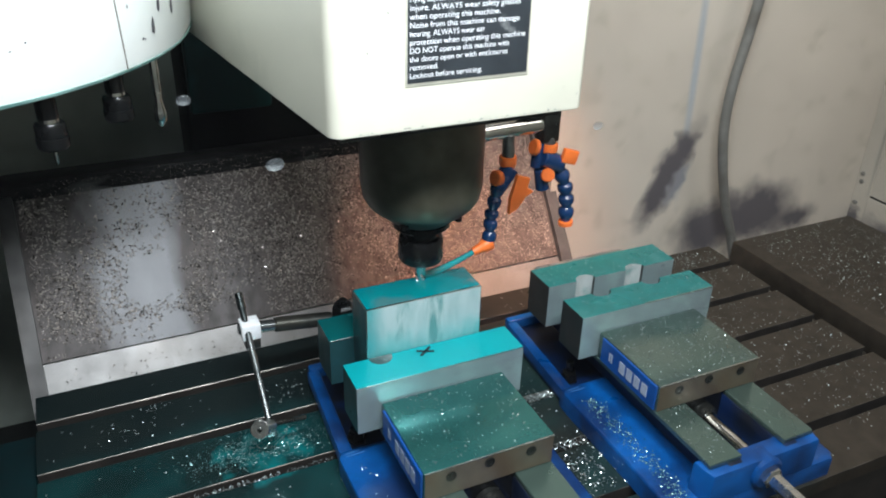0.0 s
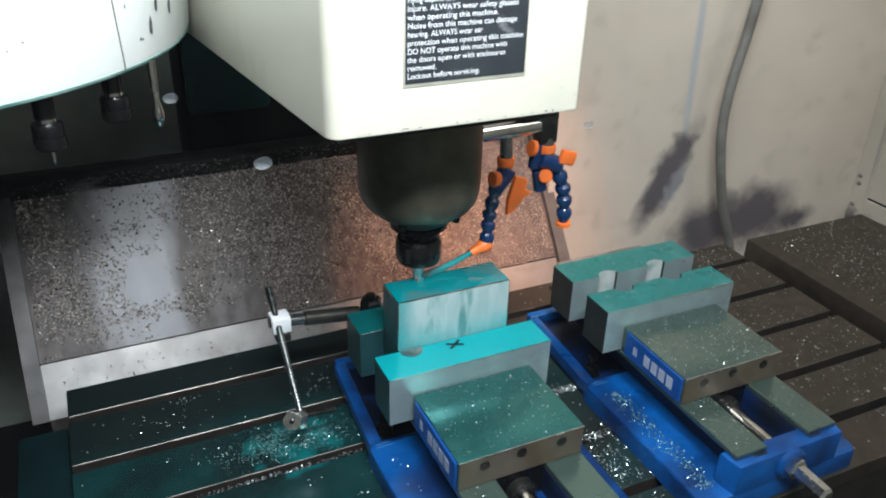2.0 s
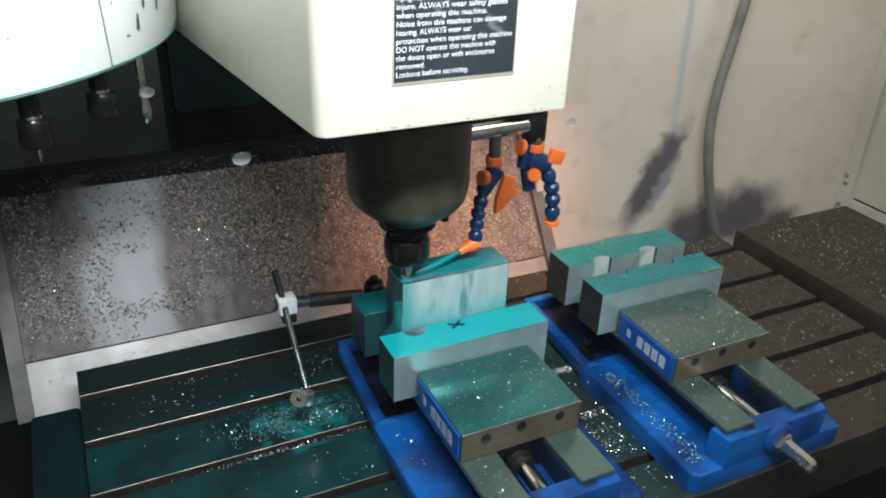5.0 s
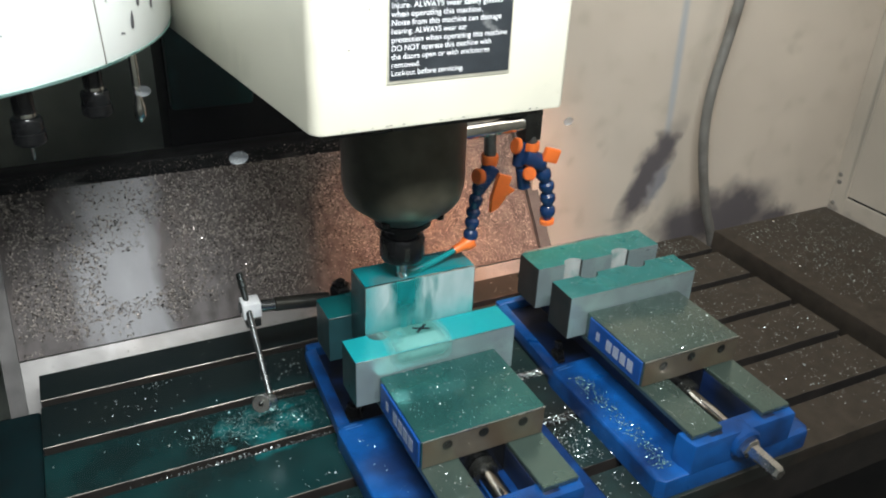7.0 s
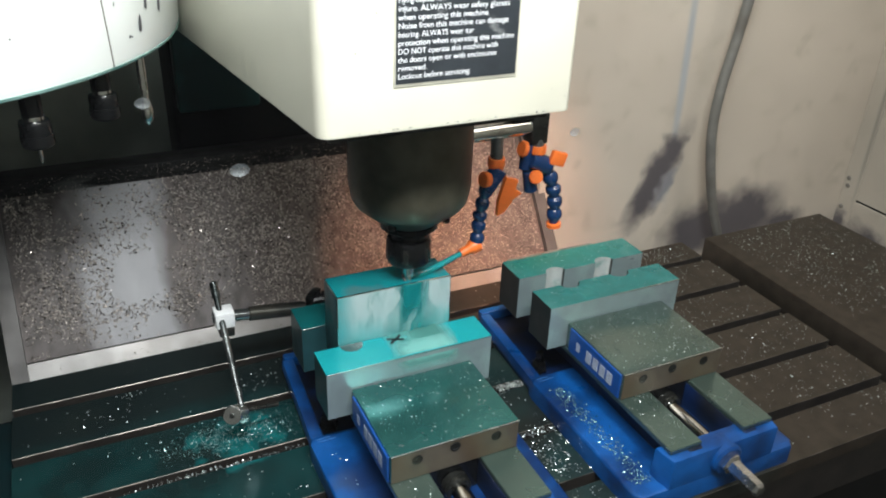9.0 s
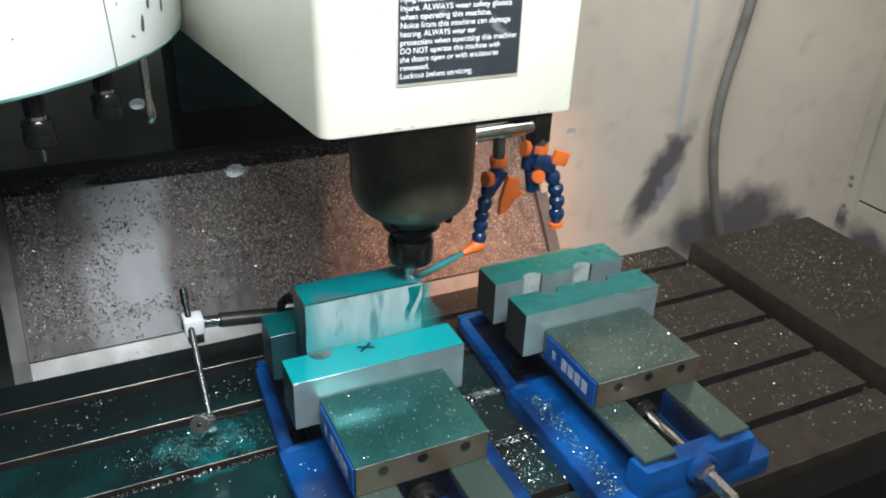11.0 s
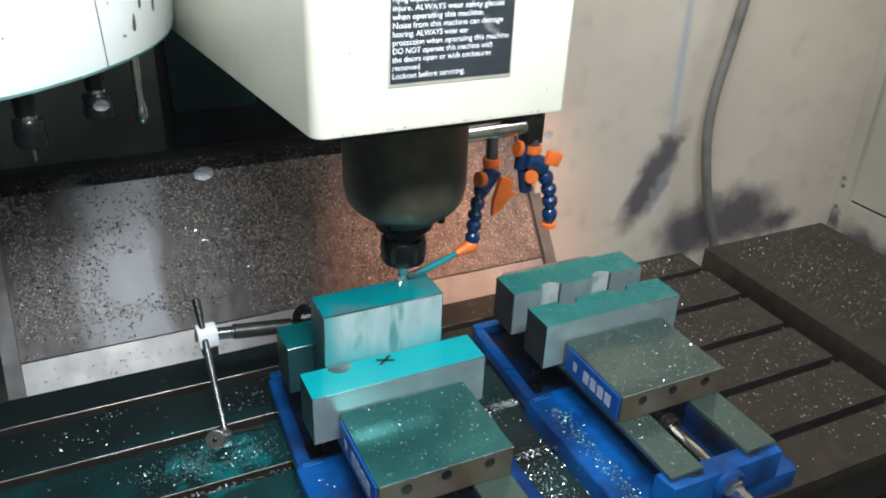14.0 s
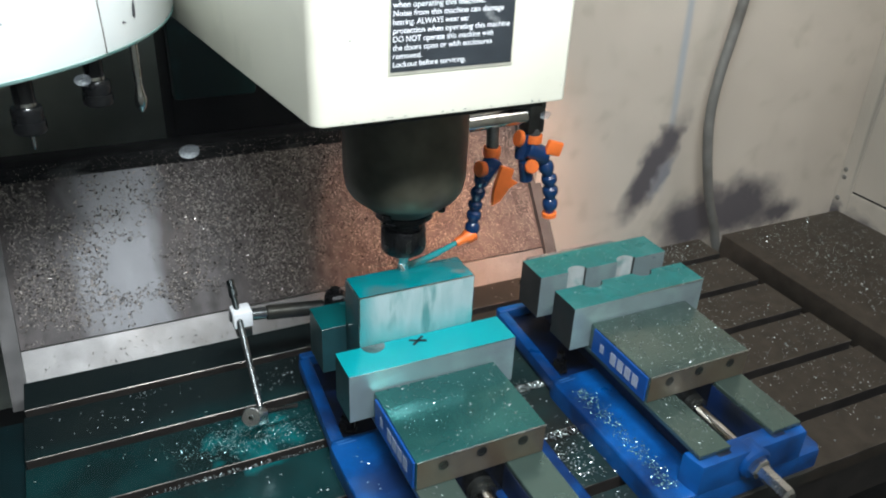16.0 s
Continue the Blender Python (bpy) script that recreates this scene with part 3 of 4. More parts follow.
def spindle():
    t = tagged(new("spindle_nose"), "oily dark steel spindle nose under the head", "spindle")
    ax, ay = 0.1155, 0.0923
    part("housing", lathe([(0.069, 0.4445), (0.069, 0.335), (0.066, 0.318), (0.060, 0.309)], (ax, ay, 0), seg=64), nose_steel, t)
    part("nose_cone", lathe([(0.0598, 0.3088), (0.036, 0.290), (0.032, 0.287)], (ax, ay, 0), seg=64), cone_steel, t, "oily cone at the spindle mouth, darkened in colour")
    part("retaining_ring", lathe([(0.034, 0.2868), (0.034, 0.281), (0.030, 0.278), (0.024, 0.277)], (ax, ay, 0)), black_steel, t)
    part("collar", lathe([(0.0705, 0.4444), (0.0705, 0.425), (0.069, 0.4235)], (ax, ay, 0), seg=64), dark_steel, t)
    for a in (0.6, 2.2, 3.9, 5.4):
        part("drive_bolt", lathe([(0.005, 0), (0.005, 0.004), (0.004, 0.005)], (ax + 0.047 * math.cos(a), ay + 0.047 * math.sin(a), 0.2995), (0, 0, -1), 12), black_steel, t)
    return t


def tool():
    """Collet chuck and end mill, origin on the spindle axis."""
    t = tagged(new("collet_chuck"), "black collet chuck holding a small steel end mill", "tool holder")
    part("taper_body", lathe([(0.024, 0.072), (0.024, 0.066), (0.021, 0.064), (0.021, 0.059), (0.0245, 0.058)], seg=40), black_steel, t)
    bm = lathe([(0.0245, 0.058), (0.0265, 0.055), (0.0265, 0.032), (0.025, 0.028), (0.020, 0.0262), (0.008, 0.0262)], seg=48)
    nut = part("nut", bm, black_steel, t)
    for k in range(6):
        a = k * math.pi / 3
        g = box(0.0255, 0.0269, -0.0028, 0.0028, 0.034, 0.052, 0.0005)
        bmesh.ops.rotate(g, verts=g.verts, cent=(0, 0, 0), matrix=Matrix.Rotation(a, 3, "Z"))
        part("wrench_slot", g, dark_steel, nut)
    own = bmesh.new()
    seg, rows_n = 16, 14
    rings = []
    for i in range(rows_n + 1):
        h = 0.028 * (1 - i / rows_n)
        tw = 3.2 * i / rows_n
        rings.append([own.verts.new(((0.0068 if (k // 2) % 2 == 0 or h > 0.009 else 0.0048) * math.cos(2 * math.pi * k / seg + tw),
                                     (0.0068 if (k // 2) % 2 == 0 or h > 0.009 else 0.0048) * math.sin(2 * math.pi * k / seg + tw), h)) for k in range(seg)])
    for a, b in zip(rings, rings[1:]):
        for k in range(seg):
            own.faces.new((a[k], a[(k + 1) % seg], b[(k + 1) % seg], b[k]))
    own.faces.new(rings[-1])
    part("end_mill", own, bright_steel, t, "bright fluted end mill")
    t.matrix_basis = pose(0.1155, 0.0923, 0.2068)
    return t


spindle_head()
spindle()
chuck = tool()


def warning_sign():
    t = tagged(new("warning_sign"), "black warning sign with white lettering on the head cover", "sign")
    y = -0.0616
    part("border", box(0.0327, 0.1500, y - 0.0008, y, 0.4938, 0.62, 0.0003), sign_edge, t, "silver border")
    part("face", box(0.0345, 0.1482, y - 0.0013, y - 0.0006, 0.4968, 0.618), sign_black, t, smooth=False)
    lines = ["Flying objects can", "injure. ALWAYS wear safety glasses", "when operating this machine.", "Noise from this machine can damage", "hearing. ALWAYS wear ear",
             "protection when operating this machine", "DO NOT operate this machine with", "the doors open or with enclosures", "removed.", "Lockout before servicing."]
    widths = [0, 0.1015, 0.083, 0.101, 0.0685, 0.108, 0.0922, 0.0918, 0.0258, 0.067]
    for i, (text, w) in enumerate(zip(lines, widths)):
        cu = bpy.data.curves.new("words", "FONT")
        cu.body, cu.size, cu.offset = text, 0.0066, 0.00004
        tmp = bpy.data.objects.new("words", cu)
        me = bpy.data.meshes.new_from_object(tmp)
        bpy.data.objects.remove(tmp)
        xs = [v.co.x for v in me.vertices]
        k = (w / (max(xs) - min(xs))) if w else 0.0128 / 0.0145
        for v in me.vertices:
            v.co = (0.0360 + v.co.x * k, y - 0.0016, 0.5655 - 0.00692 * i - 0.0022 + v.co.y)
        me.materials.append(sign_white)
        ob = new("lettering", me)
        ob.parent = t
    return t


warning_sign()


# ---- coolant hoses ----
def bead_hose(name, points, beads, parent, r=0.0088):
    """A string of ball-jointed hose segments along a smooth line."""
    pts = smooth_path(points, 12)
    for i in range(beads):
        f0, f1 = i / beads, (i + 1) / beads
        a, b = pts[int(f0 * (len(pts) - 1))], pts[int(f1 * (len(pts) - 1))]
        h = (b - a).length
        part("hose_segment", lathe([(r * 0.62, -0.08 * h), (r * 0.95, 0.12 * h), (r, 0.35 * h), (r * 0.93, 0.55 * h), (r * 0.66, 0.80 * h), (r * 0.60, 1.02 * h)], a, b - a, 18), hose_blue, parent)


def coolant_manifold():
    t = tagged(new("coolant_manifold"), "chrome coolant pipe with blue and orange segmented hoses", "coolant hose")
    y = 0.1123
    part("pipe", rod((0.165, y, 0.371), (0.288, y, 0.3735), 0.0105, 24), chrome, t)
    part("elbow_block", box(0.277, 0.300, y - 0.012, y + 0.012, 0.352, 0.392, 0.003), dark_steel, t)
    part("bracket", box(0.255, 0.300, y - 0.010, y + 0.012, 0.384, 0.4560, 0.002), dark_steel, t)
    part("drop_fitting", rod((0.2335, y - 0.004, 0.368), (0.2335, y - 0.006, 0.338), 0.0075, 18), rod_steel, t)
    part("drop_fitting", rod((0.2895, y - 0.004, 0.358), (0.2895, y - 0.006, 0.343), 0.0085, 18), rod_steel, t)
    # first hose, aimed at the cutter
    part("orange_collar", lathe([(0.0100, 0), (0.0105, 0.002), (0.0105, 0.009), (0.0095, 0.011), (0.0080, 0.016)], (0.2335, y - 0.006, 0.341), (0, 0, -1), 20), hose_orange, t)
    part("valve_body", rod((0.2375, y - 0.008, 0.327), (0.2190, y - 0.008, 0.303), 0.0115, 20), hose_blue, t)
    v = prism([(-0.0075, 0.020), (-0.0085, -0.012), (-0.004, -0.030), (0.004, -0.024), (0.0105, -0.010), (0.0105, 0.018)], -0.003, 0.003, 0.001)
    bmesh.ops.rotate(v, verts=v.verts, cent=(0, 0, 0), matrix=Matrix.Rotation(radians(90), 3, "X"))
    bmesh.ops.transform(v, matrix=pose(0.2420, y - 0.020, 0.300, 0, 14, 0), verts=v.verts)
    part("valve_handle", v, hose_orange, t, "orange valve handle")
    v = prism([(-0.012, -0.004), (0.014, 0.010), (0.006, 0.016), (-0.002, 0.012)], -0.003, 0.003, 0.001)
    bmesh.ops.transform(v, matrix=pose(0.2500, y - 0.018, 0.286, 90, 0, 0), verts=v.verts)
    part("valve_handle", v, hose_orange, t, "orange valve handle")
    part("valve_cap", rod((0.213, y - 0.012, 0.318), (0.222, y - 0.010, 0.316), 0.0095, 18), hose_orange, t)
    bead_hose("h", [(0.222, y - 0.008, 0.306), (0.2155, y - 0.008, 0.278), (0.2135, y - 0.008, 0.255), (0.2110, y - 0.010, 0.228)], 5, t, 0.0095)
    part("nozzle", lathe([(0.0088, 0), (0.0088, 0.010), (0.0062, 0.014), (0.0050, 0.026), (0.0040, 0.026)], (0.2140, y - 0.010, 0.231), (-0.92, -0.05, -0.30), 20), hose_orange, t, "orange nozzle")
    # second hose, hanging
    part("orange_collar", lathe([(0.0105, 0), (0.0110, 0.002), (0.0110, 0.009), (0.0095, 0.011)], (0.2895, y - 0.006, 0.350), (0, 0, -1), 20), hose_orange, t)
    part("valve_body", rod((0.2790, y - 0.008, 0.334), (0.3060, y - 0.008, 0.321), 0.0115, 20), hose_blue, t)
    part("valve_body", rod((0.2760, y - 0.004, 0.352), (0.2745, y - 0.004, 0.320), 0.0075, 18), hose_blue, t)
    part("side_port", rod((0.2800, y - 0.006, 0.318), (0.2850, y - 0.006, 0.290), 0.0085, 18), hose_blue, t)
    part("valve_cap", rod((0.2640, y - 0.010, 0.350), (0.2700, y - 0.010, 0.348), 0.0100, 18), hose_orange, t)
    part("valve_cap", rod((0.2830, y - 0.020, 0.314), (0.2850, y - 0.014, 0.312), 0.0085, 18), hose_orange, t)
    v = box(-0.010, 0.012, -0.0035, 0.0035, -0.009, 0.009, 0.002)
    bmesh.ops.transform(v, matrix=pose(0.3130, y - 0.016, 0.333, 0, 18, 0), verts=v.verts)
    part("valve_handle", v, hose_orange, t, "orange valve handle")
    bead_hose("h", [(0.3000, y - 0.008, 0.326), (0.3145, y - 0.008, 0.298), (0.3215, y - 0.008, 0.270), (0.3235, y - 0.008, 0.240)], 5, t, 0.0102)
    part("nozzle_ring", lathe([(0.0072, 0), (0.0095, 0.001), (0.0095, 0.006), (0.0065, 0.0075)], (0.3235, y - 0.008, 0.241), (0.1, 0, -1), 18), hose_orange, t, "orange end ring")
    return t


coolant_manifold()


def coolant_jet():
    pts = smooth_path([(0.1895, 0.1010, 0.2228), (0.165, 0.0985, 0.2155), (0.142, 0.096, 0.2105), (0.120, 0.0935, 0.2085)], 8)
    t = tagged(part("coolant_jet", tube(pts, lambda f: 0.0032 + 0.0022 * f, 12), coolant), "teal coolant jet from the orange nozzle onto the cutter", "coolant")
    # runs down the near side of the stock; drains between the jaws while the cutter is at the far side
    for name, label, w0, w1, drop, y0, material in (
            ("coolant_runoff", "teal coolant sheet fanning out below the cutter", 0.034, 0.085, 0.0665, 0.0820, runoff),
            ("coolant_stream", "dense teal coolant stream running off the cutter", 0.034, 0.022, 0.050, 0.0808, stream_mat)):
        own = bmesh.new()
        cols, rows_n = 10, 12
        grid = []
        for j in range(rows_n + 1):
            f = j / rows_n
            row = []
            for i in range(cols + 1):
                u = i / cols - 0.5
                x = 0.1165 + u * (w0 + (w1 - w0) * f) * (1 + 0.12 * math.sin(9 * f + 2)) + 0.003 * math.sin(6 * f + 3 * u)
                row.append(own.verts.new((x, y0 - 0.0010 - 0.0008 * math.cos(9 * u + 4 * f), 0.2068 - f * drop - 0.004 * math.cos(7 * u) * (j == rows_n))))
            grid.append(row)
        for a, b in zip(grid, grid[1:]):
            for i in range(cols):
                own.faces.new((a[i], a[i + 1], b[i + 1], b[i]))
        bmesh.ops.solidify(own, geom=own.faces[:], thickness=0.0012)
        SPILL.append(tagged(part(name, own, material), label, "coolant"))
    # pale rippled sheet over the moving jaw, and down its face
    own = bmesh.new()
    prof = [(0.0815, 0.1414), (0.060, 0.1414), (0.036, 0.1413), (0.0328, 0.1402), (0.0322, 0.1320), (0.0322, 0.1240), (0.0321, 0.1160)]
    cols = 14
    grid = []
    for j, (y, z) in enumerate(prof):
        w = (0.084, 0.090, 0.090, 0.084, 0.076, 0.070, 0.070)[j]
        grid.append([own.verts.new((0.118 + (i / cols - 0.5) * w * (1 + 0.10 * math.sin(5 * j + i)) + 0.002 * math.sin(3 * j), y + 0.003 * math.sin(i * 1.7 + j) * (j == 0), z)) for i in range(cols + 1)])
    for a, b in zip(grid, grid[1:]):
        for i in range(cols):
            own.faces.new((a[i], a[i + 1], b[i + 1], b[i]))
    bmesh.ops.solidify(own, geom=own.faces[:], thickness=0.0002)
    SPILL.append(tagged(part("coolant_film", own, film_mat), "pale rippled coolant sheet spilling over the jaw", "coolant"))
    return t


coolant_jet()


# ---- tool changer ----
def carousel():
    t = tagged(new("tool_carousel"), "round white tool changer carousel cover with chipped paint", "tool changer")
    c = (-0.4275, 0.391, -0.0025)
    part("cover", lathe([(0.343, 0.470), (0.3495, 0.473), (0.352, 0.480), (0.362, 0.62), (0.362, 0.75)], c, seg=96), white_paint, t)
    part("underside", lathe([(0.0, 0.484), (0.338, 0.4838), (0.338, 0.4702)], c, seg=96), black_void, t, "near-black underside")
    a0 = math.atan2(0.1548 - 0.391, -0.1702 + 0.4255)
    seam = []
    for k in range(12):
        z = 0.4715 + k * 0.012
        r = 0.3525 + (z - 0.48) * 0.0714
        seam.append(Vector((c[0] + r * math.cos(a0 - 0.0048 * k), c[1] + r * math.sin(a0 - 0.0048 * k), z)))
    part("seam", tube(seam, 0.0007, 8), bolt_grey, t, "dark sheet seam")
    part("wet_rim", lathe([(0.3465, 0.4693), (0.3500, 0.4709), (0.3514, 0.4738), (0.3500, 0.4738), (0.3465, 0.4700)], c, seg=96), wet_rim, t, "teal-stained lower rim")
    for da, z, w, h in ((0.135, 0.503, 0.0032, 0.009), (0.165, 0.538, 0.003, 0.013), (0.172, 0.522, 0.003, 0.008), (0.26, 0.515, 0.003, 0.010), (0.02, 0.530, 0.001, 0.002),
                        (0.08, 0.495, 0.002, 0.0015), (0.09, 0.494, 0.0012, 0.001), (-0.3, 0.52, 0.001, 0.001), (-0.34, 0.515, 0.0012, 0.0006)):
        a = a0 + da
        r = 0.3525 + (z - 0.48) * 0.0714
        bm = lathe([(0, 0), (1, 0.0002), (0.8, 0.0005), (0, 0.0006)], (0, 0, 0), (0, 0, 1), 9)
        bmesh.ops.scale(bm, vec=(h, w, 1), verts=bm.verts)
        for i, v in enumerate(bm.verts):
            v.co.x *= 1 + 0.25 * math.sin(i * 2.1)
        n = Vector((math.cos(a), math.sin(a), -0.05))
        bmesh.ops.transform(bm, matrix=Matrix.Translation((c[0] + r * math.cos(a), c[1] + r * math.sin(a), z)) @ n.to_track_quat("Z", "X").to_matrix().to_4x4(), verts=bm.verts)
        part("paint_chip", bm, scuffed, t, "bare dark paint chip")
    return t


def holder(x, y, z, kind):
    t = tagged(new("tool_holder"), "black tool holder hanging under the carousel" if kind < 2 else "slim steel tool hanging under the carousel", "tool holder", "tools in the carousel")
    if kind < 2:
        part("body", lathe([(0.012, 0.066), (0.012, 0.020), (0.016, 0.019), (0.0175, 0.016), (0.0175, 0.006), (0.0165, 0.002)], (0, 0, 0), seg=32), black_steel, t)
        part("ring", lathe([(0.0105, 0.025), (0.0125, 0.0245), (0.0125, 0.0205), (0.0105, 0.0195)], (0, 0, 0), seg=32), chrome, t)
        part("nut", lathe([(0.0185, 0.002), (0.0185, -0.010), (0.016, -0.013), (0.005, -0.013)], (0, 0, 0), seg=32), black_steel, t)
        if kind == 0:
            part("cutter", lathe([(0.0024, -0.0129), (0.0024, -0.030), (0.0012, -0.034)], (0, 0, 0), seg=12), bright_steel, t)
    else:
        part("body", lathe([(0.006, 0.066), (0.006, 0.018), (0.0045, 0.004), (0.0085, -0.014), (0.008, -0.026), (0.003, -0.034)], (0, 0, 0), seg=24), chrome, t)
        part("spring_clip", tube([Vector((0.006 * math.cos(0.9 * k), 0.006 * math.sin(0.9 * k), 0.040 - 0.0022 * k)) for k in range(14)], 0.0012, 6), chrome, t)
    for o in t.children:
        for v in o.data.vertices:
            v.co *= 0.80
    t.matrix_basis = pose(x, y, z)
    return t


carousel()
holder(-0.2470, 0.133, 0.4190, 0)
holder(-0.1830, 0.190, 0.4210, 1)
holder(-0.1410, 0.210, 0.4190, 2)

cable = tagged(part("cable", tube(smooth_path([(0.945, 0.42, 0.75), (0.918, 0.42, 0.52), (0.9045, 0.42, 0.426), (0.895, 0.42, 0.357), (0.882, 0.42, 0.272), (0.881, 0.42, 0.195), (0.897, 0.42, 0.111), (0.925, 0.42, 0.02), (0.962, 0.42, -0.066), (1.0, 0.42, -0.2), (1.02, 0.42, -0.5)]), 0.0095, 14), rubber),
                "grey sheathed cable hanging down the enclosure wall", "cable")


# ---- table ----
SLOTS = [0.2535, 0.1565, 0.0605, -0.0374, -0.1335]


def machine_table():
    t = tagged(new("machine_table"), "cast iron machine table with T-slots, wet with coolant", "machine table")
    x0, x1, y0, y1 = -0.343, 0.801, -0.211, 0.3195
    half = 0.0070
    edges = [y1]
    for s in SLOTS:
        edges += [s + half, s - half]
    edges.append(y0)
    for i in range(0, len(edges), 2):
        bm = box(x0, x1, edges[i + 1], edges[i], -0.022, 0.0, 0.0006, 1)
        bm.normal_update()
        for f in bm.faces:
            # walls inside the slots take the darker iron; the front face does not
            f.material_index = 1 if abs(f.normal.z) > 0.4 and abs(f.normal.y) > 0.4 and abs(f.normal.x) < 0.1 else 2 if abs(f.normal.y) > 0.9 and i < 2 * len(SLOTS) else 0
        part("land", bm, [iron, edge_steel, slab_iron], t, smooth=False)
    part("slab", box(x0, x1, y0 + 0.002, y1 - 0.002, -0.09, -0.0225, 0.002, 1), slab_iron, t)
    part("end_trough", box(x1 + 0.001, 0.857, y0, y1, -0.09, -0.075), black_void, t, "dark drain trough at the table end", smooth=False)
    part("end_cover", box(0.858, 1.165, y0, y1, -0.05, -0.001, 0.003, 2), iron, t, "brown chip-dusted cover plate beyond the trough")
    part("end_bracket", box(-0.405, x0 - 0.001, y0, 0.258, -0.09, -0.012, 0.006, 2), black_teal, t, "dark teal end bracket")
    part("saddle", box(-0.10, 0.60, -0.19, 0.29, -0.40, -0.091, 0.004, 1), black_void, t)
    MOVING.append(t)
    return t


table = machine_table()


# ---- vises ----
def vise(ox, jaw_y, label, notched, slide_y):
    """Two-piece machine vise. ox: centre across; jaw_y: front face of the moving soft jaw; slide_y: front and back of the moving slide."""
    t = tagged(new("machine_vise"), label, "machine vise", "vises on the table")
    zj, zb, zs, zw = 0.141, 0.0775, 0.114, 0.076
    hw = 0.0762
    # base casting with clamping flanges
    out = [(-0.119, 0.034), (0.119, 0.034), (0.121, 0.022), (0.121, -0.198), (0.113, -0.207), (-0.113, -0.207), (-0.121, -0.198), (-0.121, 0.022)]
    part("base_flange", prism([(ox + x, y) for x, y in out], 0.0008, 0.028, 0.004), vise_blue, t)
    out = [(-0.115, 0.0345), (0.115, 0.0345), (0.106, 0.205), (0.098, 0.216), (-0.098, 0.216), (-0.106, 0.205)]
    part("rear_base", prism([(ox + x, y) for x, y in out], 0.0008, 0.010), shade_blue, t, "recessed rear of the base with shade painted in")
    for k in (-1, 1):
        out = [(-0.118, 0.0345), (-0.101, 0.0345), (-0.092, 0.203), (-0.108, 0.203)][::k]
        part("clamp_rim", prism([(ox - k * x, y) for x, y in out], 0.0095, 0.0255, 0.003), vise_blue, t, "raised blue rim of the clamping pocket")
    part("rear_rim", box(ox - 0.104, ox + 0.104, 0.2035, 0.218, 0.0095, 0.0255, 0.003), vise_blue, t)
    # two thin pale bars paint the highlights at the flange's rear corner
    for x, y, ln, a in ((-0.104, 0.0270, 0.018, 3), (-0.101, 0.0225, 0.022, 1)):
        b = box(-ln / 2, ln / 2, -0.0004, 0.0004, 0, 0.0003)
        bmesh.ops.transform(b, matrix=pose(ox + x, y, 0.0280, 0, 0, a), verts=b.verts)
        part("scratch", b, glint_blue, t, smooth=False)
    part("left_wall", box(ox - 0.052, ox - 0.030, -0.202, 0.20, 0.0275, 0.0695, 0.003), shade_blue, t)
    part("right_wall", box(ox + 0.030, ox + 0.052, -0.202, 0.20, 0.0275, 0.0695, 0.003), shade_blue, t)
    part("channel_floor", box(ox - 0.0305, ox + 0.0305, -0.20, 0.20, 0.0275, 0.034), vise_blue, t, smooth=False)
    for a, b in ((-0.0762, -0.031), (0.031, 0.0762)):
        part("way", box(ox + a, ox + b, -0.197, 0.205, 0.0690, zw, 0.001, 1), slide_steel, t, "ground steel way with chips")
    # front end block and screw
    part("end_block", prism([(ox - 0.078, -0.207), (ox + 0.078, -0.207), (ox + 0.082, -0.190), (ox + 0.082, -0.178), (ox + 0.033, -0.178), (ox + 0.030, -0.186), (ox - 0.030, -0.186), (ox - 0.033, -0.178), (ox - 0.082, -0.178), (ox - 0.082, -0.190)], 0.027, 0.0688, 0.003), vise_blue, t)
    part("bearing_boss", rod((ox, -0.186, 0.050), (ox, -0.214, 0.048), 0.021, 28), vise_blue, t)
    part("screw", rod((ox, 0.10, 0.050), (ox, -0.215, 0.048), 0.0110, 20), chrome, t, "bright vise screw")
    part("screw_hex", lathe([(0.0135, 0), (0.0135, 0.006), (0.0092, 0.008), (0.0092, 0.046), (0.007, 0.050)], (ox, -0.214, 0.048), (0, -1, -0.02), 6), bright_steel, t, "bright hexagonal screw end", smooth=False)
    # moving slide
    s0, s1 = slide_y
    part("slide", box(ox - hw, ox + hw, s0, s1, zw + 0.0005, zs, 0.0012, 2), slide_steel if notched else slide_wet, t)
    part("slide_front", box(ox - hw + 0.001, ox + hw - 0.001, s0 - 0.0006, s0 + 0.002, zw + 0.001, zs - 0.0012), face_steel, t, "rust-tinged front face", smooth=False)
    # thin bright bar paints the highlight on the slide's front edge
    part("worn_edge", box(ox - hw, ox + hw, s0 - 0.0010, s0 + 0.0004, zs - 0.0014, zs + 0.0002, 0.0004, 1), bright_steel, t, "bright strip standing in for the edge highlight", smooth=False)
    part("nut_housing", box(ox - 0.0295, ox + 0.0295, s0 + 0.002, s1, 0.0345, zw + 0.001), black_steel, t, smooth=False)
    part("screw_nut", rod((ox, s0 + 0.004, 0.0500), (ox, s0 - 0.012, 0.0495), 0.0160, 24), dark_steel, t)
    for x, z in ((-0.046, -0.013), (-0.002, -0.010), (0.048, -0.012)):
        part("screw_hole", lathe([(0.0062, 0), (0.0062, 0.0006), (0.0045, 0.0008), (0.0045, -0.008), (0.0, -0.008)], (ox + x, s0 - 0.0007, zs + z), (0, -1, 0), 18), dark_steel, t)
    lab = part("name_plate", box(ox - hw - 0.0030, ox - hw - 0.0003, s0 + 0.002, s1 - 0.010, zw + 0.002, zs - 0.001, 0.0008, 1), logo_blue, t, "blue maker's plate with pale lettering bars")
    # pale bars standing for the maker's lettering
    ln = s1 - 0.010 - s0 - 0.002
